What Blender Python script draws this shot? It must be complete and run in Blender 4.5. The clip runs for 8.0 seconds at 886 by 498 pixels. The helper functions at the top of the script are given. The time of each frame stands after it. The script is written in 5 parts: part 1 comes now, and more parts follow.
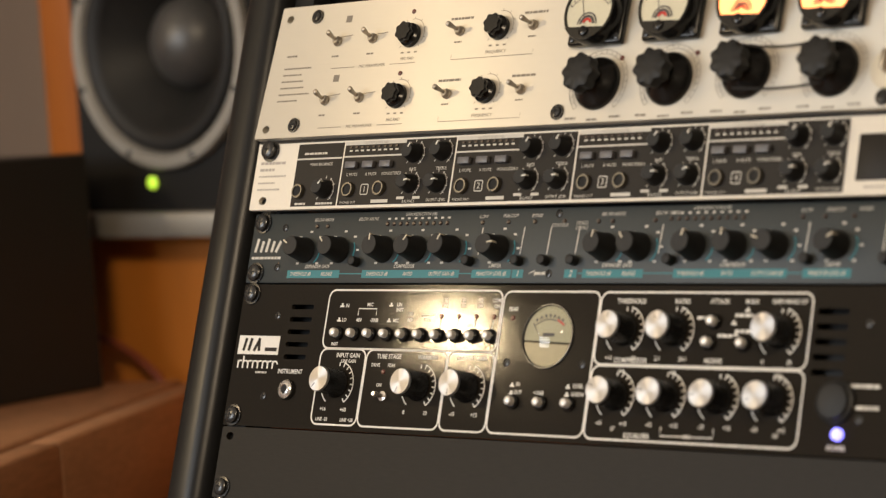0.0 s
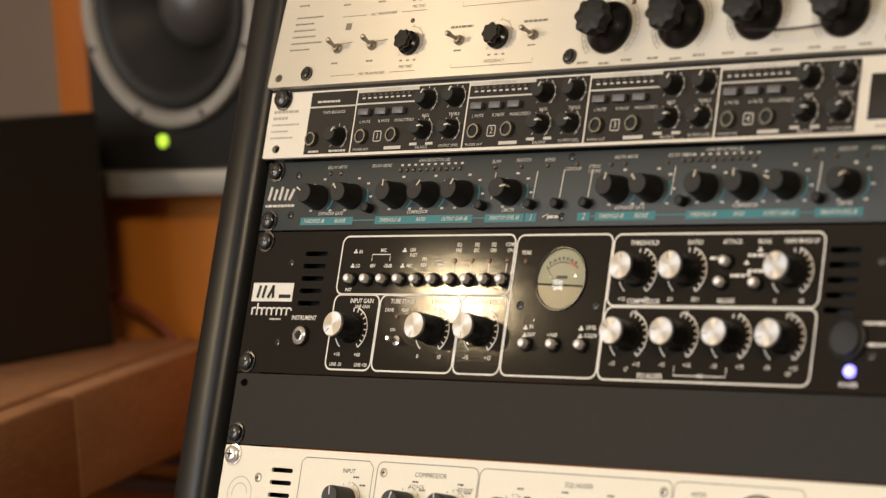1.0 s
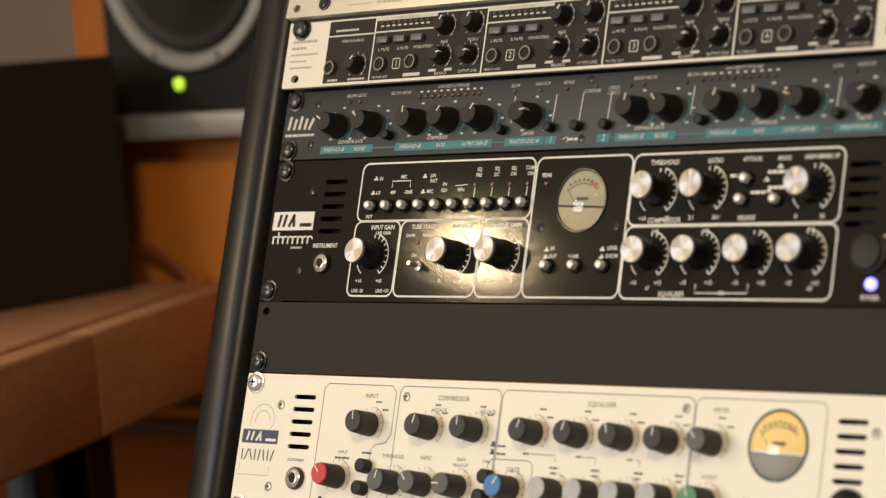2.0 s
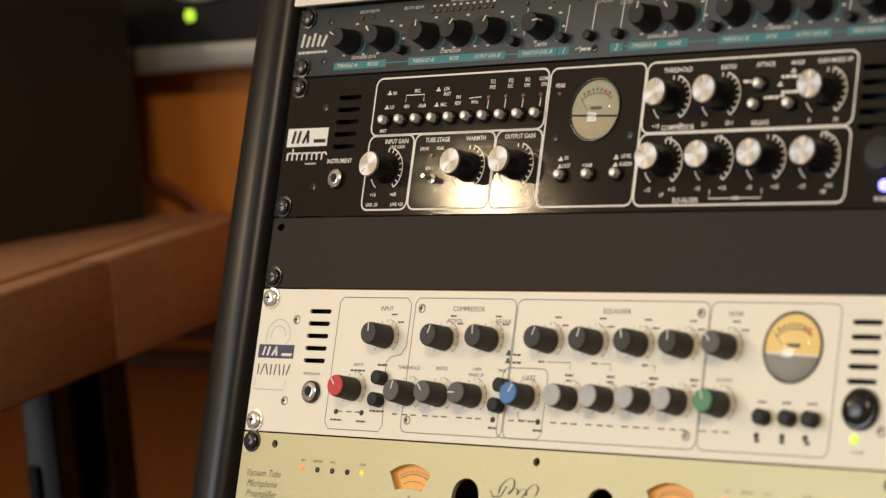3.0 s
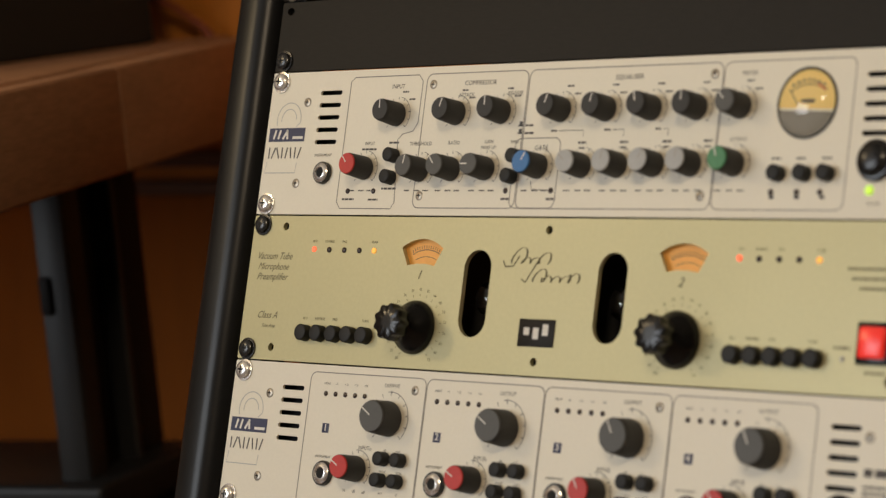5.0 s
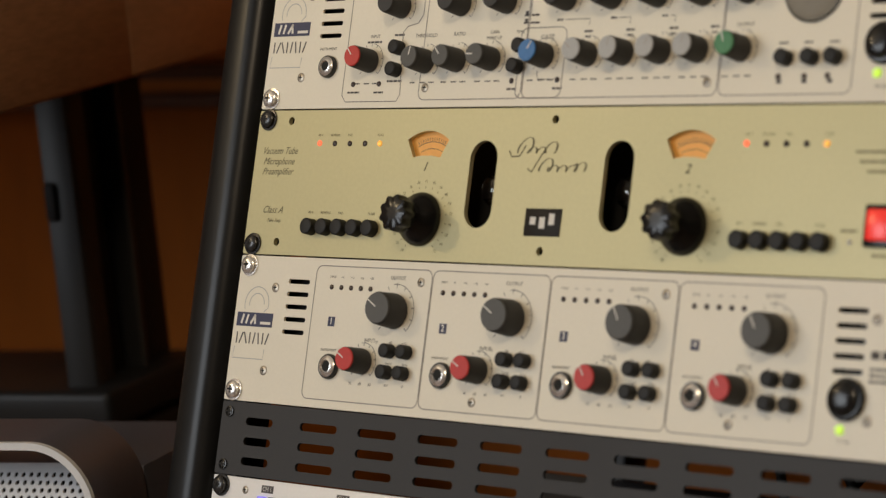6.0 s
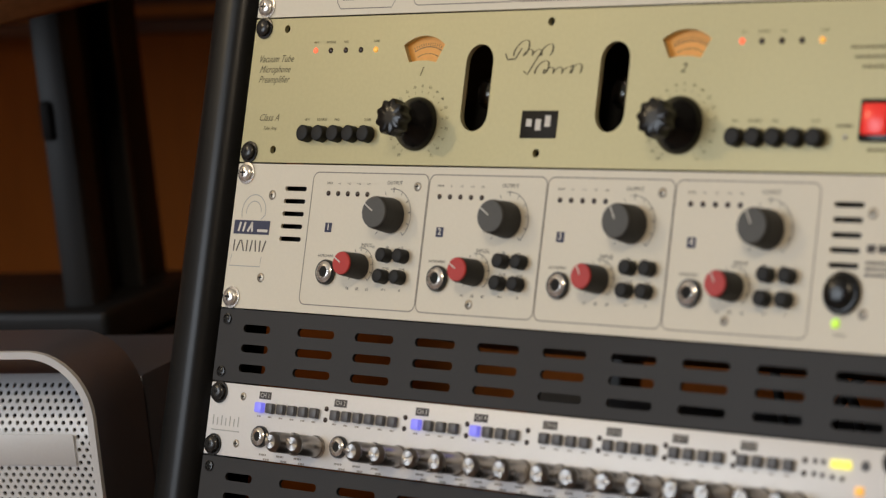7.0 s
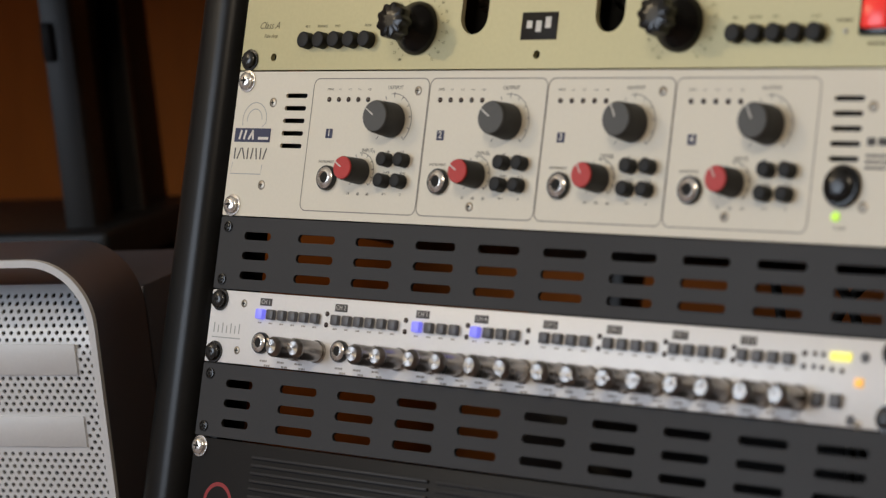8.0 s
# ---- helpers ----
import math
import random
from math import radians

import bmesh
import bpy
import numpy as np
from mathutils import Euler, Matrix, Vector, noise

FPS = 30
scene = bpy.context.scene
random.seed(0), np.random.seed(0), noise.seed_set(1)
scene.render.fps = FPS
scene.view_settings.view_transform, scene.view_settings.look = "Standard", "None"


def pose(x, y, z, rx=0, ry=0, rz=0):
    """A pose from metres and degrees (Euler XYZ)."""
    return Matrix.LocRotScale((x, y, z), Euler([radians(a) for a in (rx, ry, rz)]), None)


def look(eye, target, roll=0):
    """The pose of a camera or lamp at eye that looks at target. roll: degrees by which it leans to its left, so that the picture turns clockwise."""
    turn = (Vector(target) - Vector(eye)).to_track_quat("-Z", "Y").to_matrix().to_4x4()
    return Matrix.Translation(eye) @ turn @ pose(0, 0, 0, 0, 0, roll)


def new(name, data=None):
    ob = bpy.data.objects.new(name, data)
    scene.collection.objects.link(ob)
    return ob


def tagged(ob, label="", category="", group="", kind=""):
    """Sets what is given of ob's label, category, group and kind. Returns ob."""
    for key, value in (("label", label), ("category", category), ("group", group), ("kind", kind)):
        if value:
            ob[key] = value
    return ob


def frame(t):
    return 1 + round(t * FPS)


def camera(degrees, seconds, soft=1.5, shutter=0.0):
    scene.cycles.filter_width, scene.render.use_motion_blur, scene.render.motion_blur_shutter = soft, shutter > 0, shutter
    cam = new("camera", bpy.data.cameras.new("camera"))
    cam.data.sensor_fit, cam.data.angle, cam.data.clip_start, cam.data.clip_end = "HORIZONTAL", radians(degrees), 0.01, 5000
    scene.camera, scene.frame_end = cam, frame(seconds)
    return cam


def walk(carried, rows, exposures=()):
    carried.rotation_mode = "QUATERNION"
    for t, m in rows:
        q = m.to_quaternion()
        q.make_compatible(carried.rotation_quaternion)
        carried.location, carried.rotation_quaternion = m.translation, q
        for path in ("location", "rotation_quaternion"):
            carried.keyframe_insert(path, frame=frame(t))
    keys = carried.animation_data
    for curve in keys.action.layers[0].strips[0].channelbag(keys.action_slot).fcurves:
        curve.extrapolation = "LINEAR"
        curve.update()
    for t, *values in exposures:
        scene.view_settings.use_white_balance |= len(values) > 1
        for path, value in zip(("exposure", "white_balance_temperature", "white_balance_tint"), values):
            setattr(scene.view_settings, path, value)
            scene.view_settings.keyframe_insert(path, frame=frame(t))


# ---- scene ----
cam = camera(19.94, 8.0, soft=1.3)
PATH = [
    (0.0, (1.1088, -1.1266, 1.0043), (0.0016, 0.1580, 0.8861), -4.01),
    (0.5, (1.1107, -1.1367, 0.9924), (0.0033, 0.1473, 0.8705), -3.96),
    (1.0, (1.1094, -1.1401, 0.9840), (0.0014, 0.1426, 0.8539), -4.20),
    (2.5, (1.1081, -1.1585, 0.9434), (-0.0068, 0.1148, 0.7835), -5.09),
    (3.0, (1.1084, -1.1640, 0.9284), (-0.0076, 0.1069, 0.7566), -5.25),
    (3.5, (1.1063, -1.1755, 0.9078), (-0.0059, 0.0974, 0.7266), -5.33),
    (4.0, (1.1066, -1.1822, 0.8845), (-0.0049, 0.0903, 0.6961), -5.38),
    (4.5, (1.1020, -1.1762, 0.8651), (-0.0125, 0.0911, 0.6601), -5.59),
    (5.0, (1.1019, -1.1749, 0.8450), (-0.0161, 0.0859, 0.6204), -5.53),
    (6.5, (1.0992, -1.1790, 0.7982), (-0.0206, 0.0704, 0.5244), -5.75),
    (7.0, (1.1017, -1.1865, 0.7836), (-0.0144, 0.0632, 0.4963), -5.86),
    (7.5, (1.1037, -1.1931, 0.7650), (-0.0104, 0.0572, 0.4720), -5.81),
    (8.0, (1.1044, -1.1952, 0.7439), (-0.0117, 0.0507, 0.4405), -5.84),
]
EXPOSURES = [(0.0, 0.1, 6500, 10), (2.5, 0.03, 6500, 10), (3.5, -0.26, 6450, 10), (5.0, -0.6, 6450, 9), (7.0, -0.64, 6100, 9), (8.0, -0.58, 5800, 9)]
walk(cam, [(t, look(eye, target, roll)) for t, eye, target, roll in PATH], EXPOSURES)
cam.data.dof.use_dof = True
cam.data.dof.focus_distance = 1.5
cam.data.dof.aperture_fstop = 6.2

# ---- light: a warm lamp high in front of the rack, soft daylight from a window ----
world = bpy.data.worlds.new("world")
scene.world = world
world.use_nodes = True
sky = world.node_tree.nodes.new("ShaderNodeTexSky")
sky.sky_type, sky.sun_disc, sky.sun_elevation, sky.sun_rotation = "NISHITA", False, radians(35), radians(200)
world.node_tree.links.new(sky.outputs["Color"], world.node_tree.nodes["Background"].inputs["Color"])
world.node_tree.nodes["Background"].inputs["Strength"].default_value = 0.1


def lamp(name, kind, place, target, power, colour, size=0.1, size_y=None):
    data = bpy.data.lights.new(name, kind)
    data.energy, data.color = power, colour
    if kind == "AREA":
        data.shape, data.size, data.size_y = "RECTANGLE", size, size_y or size
    else:
        data.shadow_soft_size = size
    ob = new(name, data)
    ob.matrix_world = look(place, target)
    return ob


lamp("bulb_light", "POINT", (-1.36, -1.6, 1.77), (0, 0, 1), 36, (1.0, 0.75, 0.43), 0.026)
# added warm fill; lifts the desk face, panelling and the rack's right side
lamp("ceiling_light", "AREA", (1.5, -2.2, 2.42), (-0.3, 0.2, 0.7), 46, (1.0, 0.79, 0.54), 0.5)
lamp("window_light", "AREA", (-1.05, -3.0, 1.5), (0.1, 0, 0.6), 46, (0.92, 0.96, 1.0), 1.5, 1.0)

# ---- materials ----


def mat(name, base, rough=0.5, metal=0.0, grain=120.0, vary=0.12, bump=0.0, stain=3.0, stretch=(1, 1, 1), coat=0.0, emit=None, strength=0.0, spec=0.5):
    """Principled surface with grain and larger stains in colour and gloss, and fine relief."""
    m = bpy.data.materials.new(name)
    m.use_nodes = True
    nt = m.node_tree
    n, l = nt.nodes, nt.links
    b = n["Principled BSDF"]
    b.inputs["Metallic"].default_value = metal
    b.inputs["Coat Weight"].default_value = coat
    b.inputs["Specular IOR Level"].default_value = spec
    tc, mp = n.new("ShaderNodeTexCoord"), n.new("ShaderNodeMapping")
    mp.inputs["Scale"].default_value = stretch
    l.new(tc.outputs["Object"], mp.inputs["Vector"])
    fine, wide = n.new("ShaderNodeTexNoise"), n.new("ShaderNodeTexNoise")
    for node, scale in ((fine, grain), (wide, stain)):
        node.inputs["Scale"].default_value = scale
        node.inputs["Detail"].default_value = 4
        l.new(mp.outputs["Vector"], node.inputs["Vector"])
    mixf = n.new("ShaderNodeMix")
    mixf.inputs["Factor"].default_value = 0.5
    l.new(fine.outputs["Fac"], mixf.inputs["A"])
    l.new(wide.outputs["Fac"], mixf.inputs["B"])
    ramp = n.new("ShaderNodeValToRGB")
    ramp.color_ramp.elements[0].position, ramp.color_ramp.elements[1].position = 0.3, 0.7
    ramp.color_ramp.elements[0].color = tuple(c * (1 - vary) for c in base) + (1,)
    ramp.color_ramp.elements[1].color = tuple(min(1, c * (1 + vary)) for c in base) + (1,)
    l.new(mixf.outputs["Result"], ramp.inputs["Fac"])
    l.new(ramp.outputs["Color"], b.inputs["Base Color"])
    rr = n.new("ShaderNodeMapRange")
    rr.inputs["To Min"].default_value, rr.inputs["To Max"].default_value = max(0.02, rough - 0.1 * rough - 0.03), min(1, rough * 1.15 + 0.03)
    l.new(wide.outputs["Fac"], rr.inputs["Value"])
    l.new(rr.outputs["Result"], b.inputs["Roughness"])
    if bump:
        bp = n.new("ShaderNodeBump")
        bp.inputs["Strength"].default_value, bp.inputs["Distance"].default_value = 1.0, bump
        l.new(fine.outputs["Fac"], bp.inputs["Height"])
        l.new(bp.outputs["Normal"], b.inputs["Normal"])
    if emit:
        b.inputs["Emission Color"].default_value = (*emit, 1)
        b.inputs["Emission Strength"].default_value = strength
    return m


def clear(name, tint=(1, 1, 1)):
    m = bpy.data.materials.new(name)
    m.use_nodes = True
    n, l = m.node_tree.nodes, m.node_tree.links
    n.remove(n["Principled BSDF"])
    glass, thin, mix, fres = n.new("ShaderNodeBsdfGlossy"), n.new("ShaderNodeBsdfTransparent"), n.new("ShaderNodeMixShader"), n.new("ShaderNodeFresnel")
    glass.inputs["Roughness"].default_value = 0.03
    thin.inputs["Color"].default_value = (*tint, 1)
    fres.inputs["IOR"].default_value = 1.5
    l.new(fres.outputs["Fac"], mix.inputs["Fac"])
    l.new(thin.outputs["BSDF"], mix.inputs[1])
    l.new(glass.outputs["BSDF"], mix.inputs[2])
    l.new(mix.outputs["Shader"], n["Material Output"].inputs["Surface"])
    return m


ALU = mat("brushed_aluminium", (0.60, 0.565, 0.49), 0.32, 0.2, 3000, 0.03, 0.00001, 3, (0.01, 1, 1))
CREAM = mat("cream_enamel", (0.81, 0.77, 0.65), 0.42, 0, 500, 0.03, 0.00002, 5)
WHITE = mat("white_enamel", (0.71, 0.67, 0.59), 0.4, 0, 500, 0.03, 0.00002, 5)
SILVER_WHITE = mat("silver_white_panel", (0.92, 0.92, 0.92), 0.38, 0.05, 500, 0.03, 0.00002, 5)
GOLD = mat("pale_gold_anodised_panel", (0.50, 0.463, 0.265), 0.42, 0.25, 400, 0.05, 0.00003, 5)
EBONY = mat("black_orange_peel_enamel", (0.021, 0.0185, 0.0155), 0.06, 0, 700, 0.15, 0.000024, 6, spec=0.085)
BLACK = mat("black_satin_steel", (0.014, 0.014, 0.014), 0.4, 0, 700, 0.15, 0.00003, 6, spec=0.25)
POST = mat("glossy_black_steel", (0.012, 0.012, 0.012), 0.3, 0, 700, 0.15, 0.00001, 6, spec=0.22)
FIELD = mat("black_printed_field", (0.017, 0.014, 0.011), 0.5, 0, 500, 0.12, 0.00002, 6, spec=0.2)
SLATE = mat("dark_grey_green_enamel", (0.022, 0.029, 0.031), 0.5, 0, 500, 0.1, 0.00003, 6)
BLANK = mat("charcoal_brown_enamel", (0.0185, 0.0158, 0.0122), 0.5, 0, 900, 0.22, 0.00006, 4, (0.15, 1, 1), spec=0.15)
AMP = mat("black_satin_paint", (0.015, 0.015, 0.016), 0.45, 0, 900, 0.15, 0.00004, 6, spec=0.2)
VENT = mat("charcoal_powder_coat", (0.027, 0.0265, 0.028), 0.55, 0, 900, 0.18, 0.00006, 6, spec=0.4)
KNOB = mat("black_knob_plastic", (0.008, 0.008, 0.008), 0.22, 0, 300, 0.2, 0.00001, 20, spec=0.35)
DARKMATTE = mat("matte_black_knob_plastic", (0.012, 0.012, 0.012), 0.5, 0, 600, 0.2, 0.00003, 30, spec=0.3)
CREAMCAP = mat("cream_plastic", (0.62, 0.56, 0.44), 0.45, 0, 400, 0.06, 0.00002, 20)
MATTE = mat("charcoal_knob_rubber", (0.035, 0.034, 0.033), 0.6, 0, 600, 0.15, 0.00004, 20)
GREYCAP = mat("grey_plastic", (0.075, 0.075, 0.072), 0.5, 0, 400, 0.08, 0.00002, 20)
PALECAP = mat("pale_grey_plastic", (0.42, 0.43, 0.43), 0.5, 0, 400, 0.06, 0.00002, 20)
REDCAP = mat("red_plastic", (0.50, 0.022, 0.016), 0.45, 0, 400, 0.1, 0.00002, 20)
BLUECAP = mat("blue_plastic", (0.03, 0.16, 0.42), 0.45, 0, 400, 0.1, 0.00002, 20)
GREENCAP = mat("green_plastic", (0.05, 0.22, 0.09), 0.45, 0, 400, 0.1, 0.00002, 20)
CHROME = mat("polished_steel", (0.80, 0.78, 0.75), 0.24, 0.8, 200, 0.06, 0.00002, 30)
def radial(m, amount):
    """Turned metal: streaks of light that run out from the centre."""
    n, l = m.node_tree.nodes, m.node_tree.links
    t = n.new("ShaderNodeTangent")
    t.direction_type, t.axis = "RADIAL", "Y"
    n["Principled BSDF"].inputs["Anisotropic"].default_value = amount
    l.new(t.outputs["Tangent"], n["Principled BSDF"].inputs["Tangent"])
    return m




def brushed(m, amount):
    """Brushed metal: highlights drawn out along the first texture axis."""
    n, l = m.node_tree.nodes, m.node_tree.links
    t = n.new("ShaderNodeTangent")
    t.direction_type = "UV_MAP"
    n["Principled BSDF"].inputs["Anisotropic"].default_value = amount
    l.new(t.outputs["Tangent"], n["Principled BSDF"].inputs["Tangent"])


brushed(ALU, 0.97)
SPUN = mat("spun_aluminium", (0.62, 0.60, 0.58), 0.52, 1.0, 200, 0.06, 0.00003, 30)
DULL = mat("dull_nickel", (0.40, 0.36, 0.30), 0.42, 1.0, 200, 0.12, 0.00003, 30)
SATIN = mat("satin_nickel", (0.80, 0.78, 0.74), 0.34, 0.4, 200, 0.06, 0.00001, 30)
RINGSTEEL = mat("dark_steel_ring", (0.13, 0.12, 0.10), 0.35, 0.7, 200, 0.12, 0.00002, 30)
BOLT = mat("blackened_bolt", (0.05, 0.05, 0.05), 0.25, 0.6, 200, 0.2, 0.00003, 40)
radial(SPUN, 0.95)
SPUN_BRIGHT = radial(mat("bright_spun_nickel", (0.56, 0.55, 0.54), 0.42, 1.0, 200, 0.06, 0.00003, 30), 0.97)
NICKEL = mat("dark_nickel_barrel", (0.34, 0.315, 0.29), 0.26, 1.0, 200, 0.15, 0.00003, 30)
PRINT_L = mat("fine_grey_line", (0.22, 0.20, 0.185), 0.6, 0, 400, 0.08)
PRINT_W = mat("white_print", (0.75, 0.73, 0.68), 0.6, 0, 400, 0.05)
PRINT_S = mat("soft_white_print", (0.55, 0.53, 0.48), 0.6, 0, 400, 0.05)
PRINT_K = mat("dark_print", (0.072, 0.066, 0.064), 0.6, 0, 400, 0.1)
PRINT_B = mat("brown_print", (0.13, 0.115, 0.06), 0.6, 0, 400, 0.1)
PRINT_D = mat("dark_taupe_print", (0.21, 0.185, 0.15), 0.6, 0, 400, 0.08)
PRINT_M = mat("grey_print", (0.38, 0.35, 0.32), 0.6, 0, 400, 0.08)
NAVY = mat("navy_print", (0.03, 0.035, 0.09), 0.5, 0, 400, 0.1)
TEAL = mat("teal_print", (0.012, 0.17, 0.205), 0.5, 0, 400, 0.06)
REDPRINT = mat("red_print", (0.3, 0.02, 0.02), 0.5, 0, 400, 0.1)
# near-black that stands in for shade inside bores, slots and recesses
HOLE_SHADE = mat("cavity_shade", (0.008, 0.008, 0.008), 0.8, 0, 200, 0.1)
DIAL = mat("cream_meter_dial", (0.36, 0.34, 0.22), 0.5, 0, 400, 0.04)
DIAL_LOW = mat("olive_grey_meter_cover", (0.24, 0.215, 0.14), 0.35, 0.2, 300, 0.08)
DIAL_PALE = mat("pale_cream_meter_dial", (0.62, 0.59, 0.45), 0.5, 0, 400, 0.04)
DIAL_LIT = mat("lit_amber_meter_dial", (0.6, 0.44, 0.15), 0.5, 0, 400, 0.04, emit=(1.0, 0.62, 0.16), strength=0.28)
DIAL_HOT = mat("glowing_orange_meter_dial", (0.8, 0.5, 0.25), 0.5, 0, 400, 0.04, emit=(1.0, 0.28, 0.07), strength=2.6)
AMBER = mat("lit_amber_scale", (0.7, 0.35, 0.08), 0.5, 0, 300, 0.1, emit=(1.0, 0.42, 0.08), strength=0.22)
SILVERDIAL = mat("grey_meter_cover", (0.14, 0.13, 0.11), 0.35, 0.3, 300, 0.08)
LED_OFF = mat("unlit_led", (0.03, 0.015, 0.012), 0.3, 0, 200, 0.1)
LED_DRED = mat("unlit_red_led", (0.10, 0.02, 0.015), 0.3, 0, 200, 0.1)
LED_RED = mat("lit_red_led", (0.8, 0.1, 0.05), 0.4, emit=(1, 0.16, 0.06), strength=1.6)
LED_AMB = mat("lit_amber_led", (0.9, 0.5, 0.1), 0.4, emit=(1, 0.42, 0.05), strength=1.0)
LED_YEL = mat("lit_yellow_led", (0.9, 0.8, 0.1), 0.4, emit=(1, 0.85, 0.12), strength=1.5)
LED_GRN = mat("lit_green_led", (0.5, 0.9, 0.1), 0.4, emit=(0.6, 0.9, 0.05), strength=0.9)
LED_BLU = mat("lit_blue_led", (0.3, 0.3, 1), 0.4, emit=(0.22, 0.2, 1), strength=3.5)
BTN_BLU = mat("lit_blue_button", (0.3, 0.3, 0.9), 0.4, emit=(0.2, 0.19, 1), strength=0.8)
SWITCH_RED = mat("lit_red_rocker", (0.7, 0.03, 0.02), 0.25, 0, 100, 0.2, emit=(1, 0.03, 0.02), strength=0.6)
BTN_GREY = mat("grey_button_plastic", (0.11, 0.11, 0.12), 0.4, 0, 300, 0.1)
GLASS = clear("clear_glass")
WOOD = mat("tan_desk_wood", (0.40, 0.20, 0.10), 0.6, 0, 60, 0.25, 0.0002, 4, (1, 1, 6), spec=0.25)
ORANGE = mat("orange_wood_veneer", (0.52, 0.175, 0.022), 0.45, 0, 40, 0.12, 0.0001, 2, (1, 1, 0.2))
# orange veneer darkened in colour for the shade below the desk
SHADE_WOOD = mat("shade_darkened_wood", (0.265, 0.072, 0.007), 0.6, 0, 40, 0.18, 0.0001, 2, (1, 1, 0.2), spec=0.1)
POSTWOOD = mat("red_orange_post_wood", (0.30, 0.088, 0.013), 0.5, 0, 40, 0.18, 0.0001, 2, (1, 1, 0.2), spec=0.25)
RAIL = mat("dark_brown_rail_wood", (0.10, 0.032, 0.012), 0.5, 0, 40, 0.18, 0.0001, 2, (0.2, 1, 1))
PLASTER = mat("beige_plaster", (0.38, 0.30, 0.245), 0.9, 0, 120, 0.06, 0.0005, 2)
CEIL = mat("white_ceiling_paint", (0.7, 0.68, 0.64), 0.9, 0, 120, 0.04, 0.0004, 2)
FLOORWOOD = mat("brown_floor_boards", (0.16, 0.085, 0.045), 0.45, 0, 30, 0.25, 0.0003, 2, (6, 1, 1))
CABINET = mat("black_vinyl_cabinet", (0.009, 0.0085, 0.0085), 0.6, 0, 500, 0.15, 0.0001, 5, spec=0.2)
BOXBLACK = mat("soft_black_covering", (0.026, 0.022, 0.019), 0.7, 0, 500, 0.15, 0.0001, 5, spec=0.25)
CONE = mat("grey_woven_cone", (0.013, 0.0125, 0.012), 0.5, 0, 500, 0.2, 0.0002, 20, spec=0.25)
DOME = mat("grey_dust_cap", (0.05, 0.047, 0.045), 0.4, 0, 300, 0.15, 0.0001, 20)
RUBBER = mat("black_rubber", (0.011, 0.0105, 0.0105), 0.5, 0, 300, 0.2, 0.0001, 10, spec=0.25)
RING = mat("grey_cast_ring", (0.26, 0.245, 0.22), 0.45, 0.35, 300, 0.12, 0.0001, 10)
LEGMETAL = mat("dark_grey_painted_steel", (0.018, 0.0155, 0.0145), 0.55, 0.0, 300, 0.12, 0.0001, 6)
# the tower's one aluminium: ANOD toned for shaded sides, PERF for the lit front
ANOD = mat("shaded_side_aluminium", (0.22, 0.22, 0.26), 0.45, 0.8, 500, 0.03, 0.00003, 6)
DIM_WALL = mat("dim_unseen_wall", (0.05, 0.035, 0.025), 0.9, 0, 60, 0.2, 0.001, 3)
PERF = mat("lit_front_aluminium", (0.74, 0.75, 0.76), 0.55, 0.25, 500, 0.03, 0.00003, 6)
CABLE = mat("red_brown_cable", (0.22, 0.05, 0.02), 0.5, 0, 200, 0.1)

# ---- building blocks; front panels are drawn in millimetres: x along, z up, o out of the panel ----
MM = 0.001
TILT = 19.0
RACK = pose(0, 0, 0.967, -TILT, 0, 0)


DRAW = 1.0  # true millimetres along a panel for one millimetre of its drawing


def finish(name, bm, material, parent=None, label="", smooth=True):
    bmesh.ops.recalc_face_normals(bm, faces=bm.faces[:])
    for v in bm.verts:
        v.co.x *= DRAW
    me = bpy.data.meshes.new(name)
    bm.to_mesh(me)
    bm.free()
    me.materials.append(material)
    if smooth:
        for f in me.polygons:
            f.use_smooth = True
        me.set_sharp_from_angle(angle=radians(35))
    ob = new(name, me)
    if parent:
        ob.parent = parent
    return tagged(ob, label)


def part(name, bm, material, parent, label=""):
    ob = finish(name, bm, material, parent, label)
    if "print" in name or name in ("border", "tick_scale", "pale_emblem", "pale_mark", "model_mark", "mark", "scale"):
        tagged(ob, kind="stuff")
    return ob


def again(ob, parent, x=0.0, z=0.0, o=0.0, turn=0.0):
    """A further part on the same mesh, moved by millimetres along the panel."""
    c = ob.copy()
    scene.collection.objects.link(c)
    c.parent = parent
    c.matrix_basis = pose(x * DRAW * MM, -o * MM, z * MM, 0, -turn, 0)
    for ch in ob.children:
        d = ch.copy()
        scene.collection.objects.link(d)
        d.parent = c
    return c


def place(ob, x, z, o=0.0, turn=0.0):
    ob.matrix_basis = pose(x * DRAW * MM, -o * MM, z * MM, 0, -turn, 0)
    return ob


def thing(name, m, label, category, group=""):
    ob = new(name)
    ob.empty_display_size = 0.02
    ob.matrix_world = m
    return tagged(ob, label, category, group)


def block(bm, x0, x1, o0, o1, z0, z1, bev=0.0, seg=2):
    g = bmesh.ops.create_cube(bm, size=1)
    for v in g["verts"]:
        v.co = Vector(((x0 + x1) / 2 + v.co.x * (x1 - x0), -((o0 + o1) / 2) + v.co.y * (o1 - o0), (z0 + z1) / 2 + v.co.z * (z1 - z0))) * MM
    if bev:
        es = {e for v in g["verts"] for e in v.link_edges}
        bmesh.ops.bevel(bm, geom=list(es), offset=bev * MM, segments=seg, affect="EDGES", profile=0.5)
    return bm


def slab(x0, x1, o0, o1, z0, z1, bev=0.0, seg=2):
    return block(bmesh.new(), x0, x1, o0, o1, z0, z1, bev, seg)


